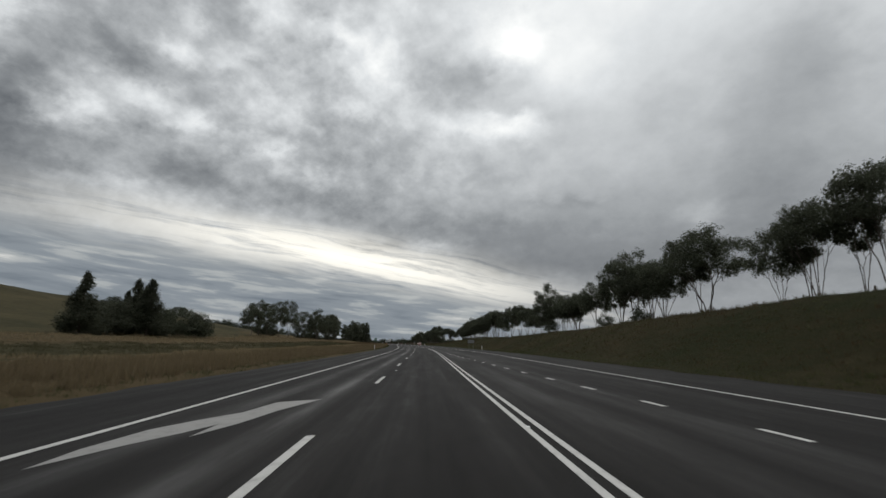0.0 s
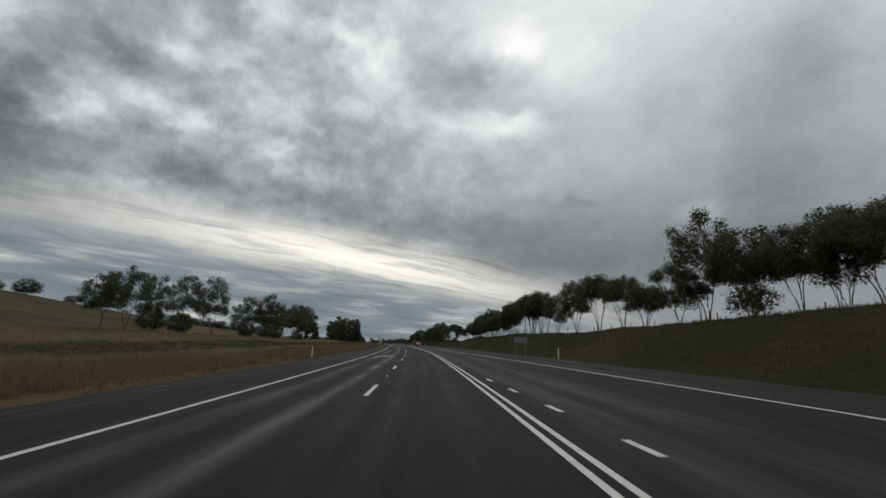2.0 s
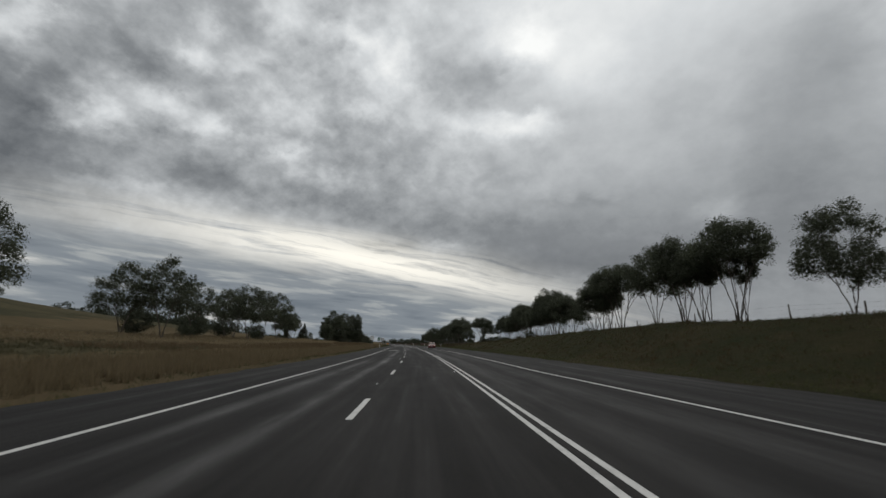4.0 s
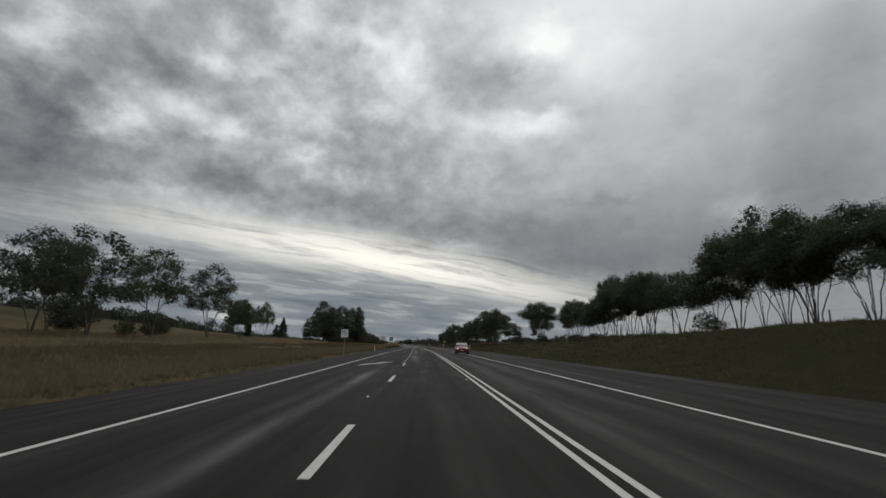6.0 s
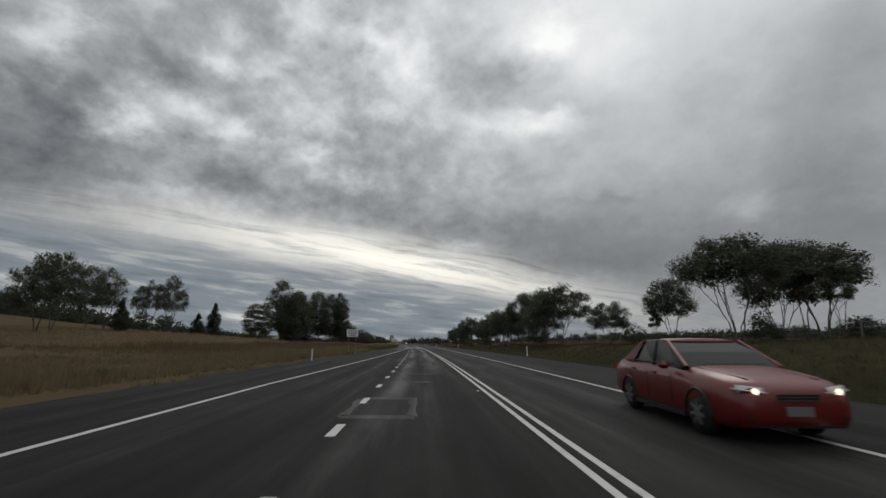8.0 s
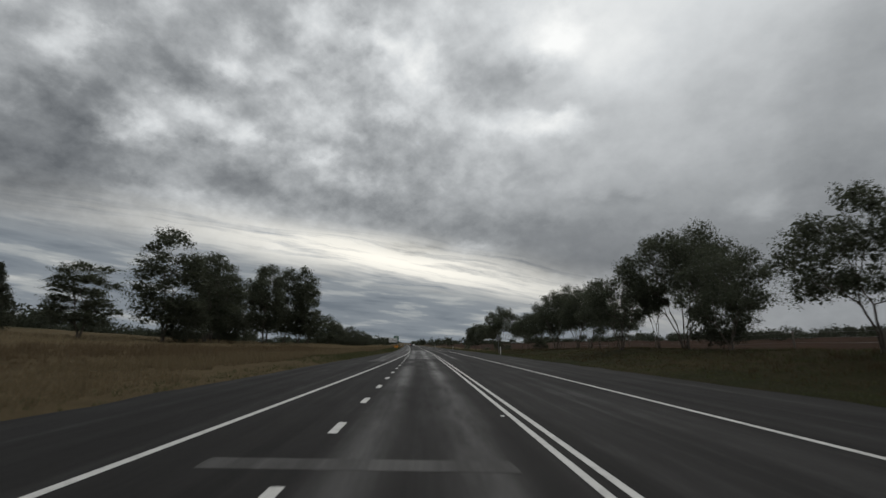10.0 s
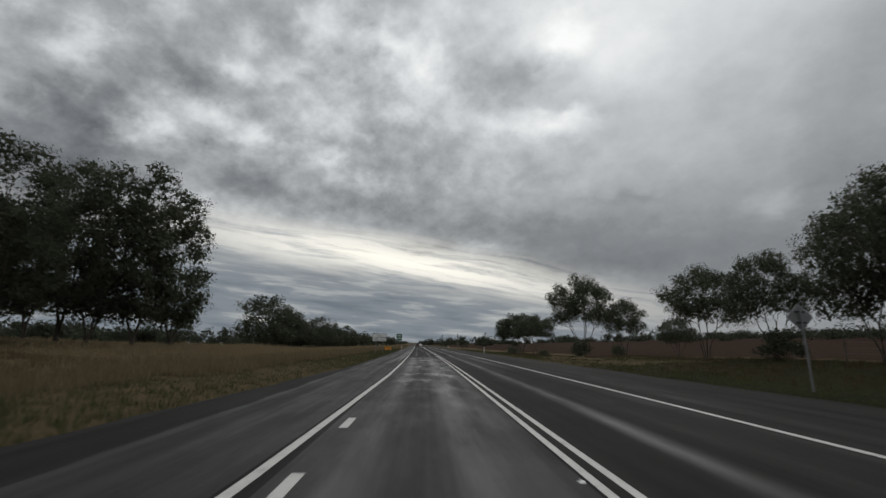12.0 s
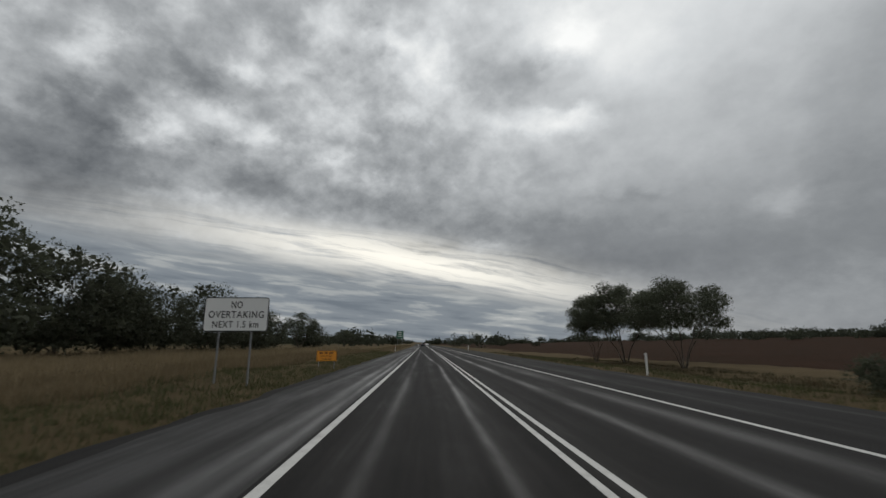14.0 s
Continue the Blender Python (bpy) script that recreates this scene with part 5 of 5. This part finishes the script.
def wheel(parent, x, y, r=0.325):
    side = 1 if x > 0 else -1
    bm = bmesh.new()
    bmesh.ops.create_cone(bm, cap_ends=True, segments=24, radius1=r, radius2=r, depth=0.21)
    bmesh.ops.bevel(bm, geom=[e for e in bm.edges if len(e.link_faces) == 2 and e.calc_face_angle(0) > 1], offset=0.03, segments=2, affect="EDGES")
    bmesh.ops.rotate(bm, verts=bm.verts, cent=(0, 0, 0), matrix=Matrix.Rotation(math.pi / 2, 3, "Y"))
    bmesh.ops.translate(bm, verts=bm.verts, vec=(x, y, r))
    w = part("wheel", bm, RUBBER, parent, smooth=True)
    bm = bmesh.new()
    bmesh.ops.create_cone(bm, cap_ends=True, segments=20, radius1=r * 0.66, radius2=r * 0.60, depth=0.03)
    bmesh.ops.rotate(bm, verts=bm.verts, cent=(0, 0, 0), matrix=Matrix.Rotation(side * math.pi / 2, 3, "Y"))
    bmesh.ops.translate(bm, verts=bm.verts, vec=(x + side * 0.10, y, r))
    part("rim", bm, BLACK_TRIM, w)
    for k in range(7):
        bm = box_bm(0.02, 0.045, r * 0.56, (0, 0, r * 0.32))
        bmesh.ops.rotate(bm, verts=bm.verts, cent=(0, 0, 0), matrix=Matrix.Rotation(2 * math.pi * k / 7, 3, "X"))
        bmesh.ops.translate(bm, verts=bm.verts, vec=(x + side * 0.122, y, r))
        part("spoke", bm, ALLOY, w)


def sedan(label, lat, y, paint, turn, lit):
    """A four-door saloon; its nose points to local -y."""
    x = float(road_x(y)) + lat
    s = thing("car", label, "car", (x, y, 0.0), road_turn(y) + turn)
    L = [(-2.42, 0.60, 0.34, 0.72, 0.60), (-2.36, 0.76, 0.26, 0.80, 0.66), (-2.20, 0.85, 0.21, 0.87, 0.72), (-1.90, 0.895, 0.19, 0.925, 0.78), (-1.50, 0.91, 0.19, 0.975, 0.83), (-1.05, 0.915, 0.19, 1.02, 0.89), (-0.60, 0.915, 0.19, 1.03, 0.92), (0.6, 0.915, 0.19, 1.04, 0.94), (1.45, 0.91, 0.19, 1.06, 0.96), (1.95, 0.895, 0.22, 1.07, 0.94), (2.28, 0.85, 0.28, 1.04, 0.86), (2.40, 0.76, 0.36, 0.95, 0.74)]
    body = part("body", sweep_body([(yy, ring(hw, z0, z1, zb)) for yy, hw, z0, z1, zb in L]), paint, s, smooth=True)
    body.data.shade_smooth()
    # cabin: roof, pillars and glass
    C = [(-1.04, 0.81, 0.79, 1.01), (-0.62, 0.80, 0.74, 1.25), (-0.16, 0.79, 0.665, 1.44), (0.30, 0.79, 0.665, 1.475), (0.95, 0.79, 0.655, 1.44), (1.40, 0.79, 0.70, 1.24), (1.78, 0.79, 0.74, 1.05)]
    bm = bmesh.new()
    low = [[bm.verts.new((sx * a, yy, 0.95)) for sx in (-1, 1)] for yy, a, b, z in C]
    top = [[bm.verts.new((sx * b, yy, z)) for sx in (-1, 1)] for yy, a, b, z in C]
    for i in range(len(C) - 1):
        for j in (0, 1):
            bm.faces.new((low[i][j], low[i + 1][j], top[i + 1][j], top[i][j]))
        bm.faces.new((top[i][0], top[i][1], top[i + 1][1], top[i + 1][0]))
    bmesh.ops.recalc_face_normals(bm, faces=bm.faces)
    part("cabin_glass", bm, CAR_GLASS, s, "dark window glass", smooth=False)
    roof = sweep_body([(-0.18, [(-0.665, 1.43), (-0.56, 1.462), (0.0, 1.475), (0.56, 1.462), (0.665, 1.43)]), (0.30, [(-0.675, 1.46), (-0.56, 1.498), (0.0, 1.512), (0.56, 1.498), (0.675, 1.46)]), (0.98, [(-0.665, 1.43), (-0.56, 1.46), (0.0, 1.472), (0.56, 1.46), (0.665, 1.43)])])
    part("roof", roof, paint, s, smooth=True)

    def bar(name, a, b, wd, mat, par=s):
        a, b = Vector(a), Vector(b)
        v, f = tube([a, (a + b) / 2, b], [wd] * 3, 6)
        ob = new(name, fast_mesh(name, v, f, (mat,), smooth=True))
        ob.parent = par
        return ob

    for sx in (-1, 1):
        bar("pillar", (sx * 0.805, -1.05, 1.0), (sx * 0.67, -0.16, 1.45), 0.036, paint)
        bar("pillar", (sx * 0.79, 0.32, 0.98), (sx * 0.66, 0.30, 1.465), 0.030, BLACK_TRIM)
        bar("pillar", (sx * 0.75, 1.74, 1.03), (sx * 0.655, 0.95, 1.43), 0.045, paint)
        bm = bmesh.new()
        quad = [bm.verts.new(q) for q in ((sx * 0.812, 1.30, 1.0), (sx * 0.80, 1.86, 1.05), (sx * 0.672, 1.05, 1.45), (sx * 0.675, 0.90, 1.455))]
        bm.faces.new(quad if sx > 0 else quad[::-1])
        bmesh.ops.solidify(bm, geom=bm.faces[:], thickness=0.02)
        part("rear_pillar", bm, paint, s)
        mir = part("mirror", box_bm(0.20, 0.10, 0.13, (sx * 1.0, -0.62, 1.02), 0.035), paint, s, smooth=True)
        part("mirror_glass", box_bm(0.15, 0.006, 0.09, (sx * 1.0, -0.567, 1.02)), CHROME, mir)
        hl = part("headlight", box_bm(0.44, 0.15, 0.13, (0, 0, 0), 0.055), LAMP_GLASS, s, smooth=True)
        hl.matrix_local = pose(sx * 0.61, -2.325, 0.74, 0, sx * -6, sx * 22)
        if lit:
            part("headlight_lamp", rod_bm(0.042, -0.01, 0.01), LAMP_LIT, s, "lit headlamp").matrix_local = pose(sx * 0.58, -2.425, 0.738, 90)
        part("fog_lamp", box_bm(0.16, 0.06, 0.07, (sx * 0.62, -2.37, 0.38), 0.02), BLACK_TRIM, s)
        part("tail_light", box_bm(0.30, 0.12, 0.20, (sx * 0.66, 2.36, 0.82), 0.03), REFLECT_RED, s)
        for yy in (-1.45, 1.36):
            wheel(s, sx * 0.80, yy)
        for yy in (-1.45, 1.36):
            arc = [(sx * 0.905, yy + 0.37 * math.cos(a), 0.325 + 0.37 * math.sin(a)) for a in np.linspace(0, math.pi, 11)]
            v, f = tube(arc, [0.032] * 11, 6)
            ob = new("wheel_arch", fast_mesh("wheel_arch", v, f, (BLACK_TRIM,), smooth=True))
            ob.parent = s
        part("window_trim", box_bm(0.012, 2.5, 0.02, (sx * 0.812, 0.32, 1.045)), CHROME, s, "thin chrome window strip")
        for yy in (-0.62, 0.36, 1.22):
            part("door_gap", box_bm(0.006, 0.012, 0.55, (sx * 0.913, yy, 0.62)), BLACK_TRIM, s)
        for yy, zz in ((0.05, 0.86), (1.02, 0.88)):
            part("door_handle", box_bm(0.03, 0.18, 0.035, (sx * 0.915, yy, zz), 0.01), paint, s)
    part("grille", box_bm(0.62, 0.05, 0.12, (0, -2.405, 0.66), 0.02), BLACK_TRIM, s)
    for k in range(3):
        part("grille_bar", box_bm(0.58, 0.02, 0.012, (0, -2.435, 0.62 + 0.04 * k)), CHROME, s)
    for sx in (-1, 1):
        part("sill_trim", box_bm(0.03, 2.1, 0.09, (sx * 0.895, 0.0, 0.235), 0.012), BLACK_TRIM, s)
        bar("bonnet_crease", (sx * 0.50, -2.18, 0.885), (sx * 0.66, -1.12, 1.005), 0.010, paint)
    part("bumper_lip", box_bm(1.36, 0.06, 0.05, (0, -2.34, 0.265), 0.015), BLACK_TRIM, s)
    part("lower_intake", box_bm(0.95, 0.05, 0.11, (0, -2.37, 0.36), 0.02), BLACK_TRIM, s)
    part("number_plate", box_bm(0.37, 0.012, 0.13, (0, -2.43, 0.47)), ALLOY, s, "plain pale plate")
    part("wiper", box_bm(0.62, 0.015, 0.012, (-0.22, -1.05, 1.055)), BLACK_TRIM, s)
    part("wiper", box_bm(0.5, 0.015, 0.012, (0.30, -1.05, 1.055)), BLACK_TRIM, s)
    return s


sedan("red four-door saloon with lit headlights on the damp highway", 5.5, 219.3, CAR_RED, -4.0, True)
sedan("dark saloon far ahead on the highway", 0.2, 575.0, CAR_DARK, 180.0, False)
sedan("white saloon far off coming along the highway", 3.8, 660.0, SIGN_WHITE, 0.0, True)
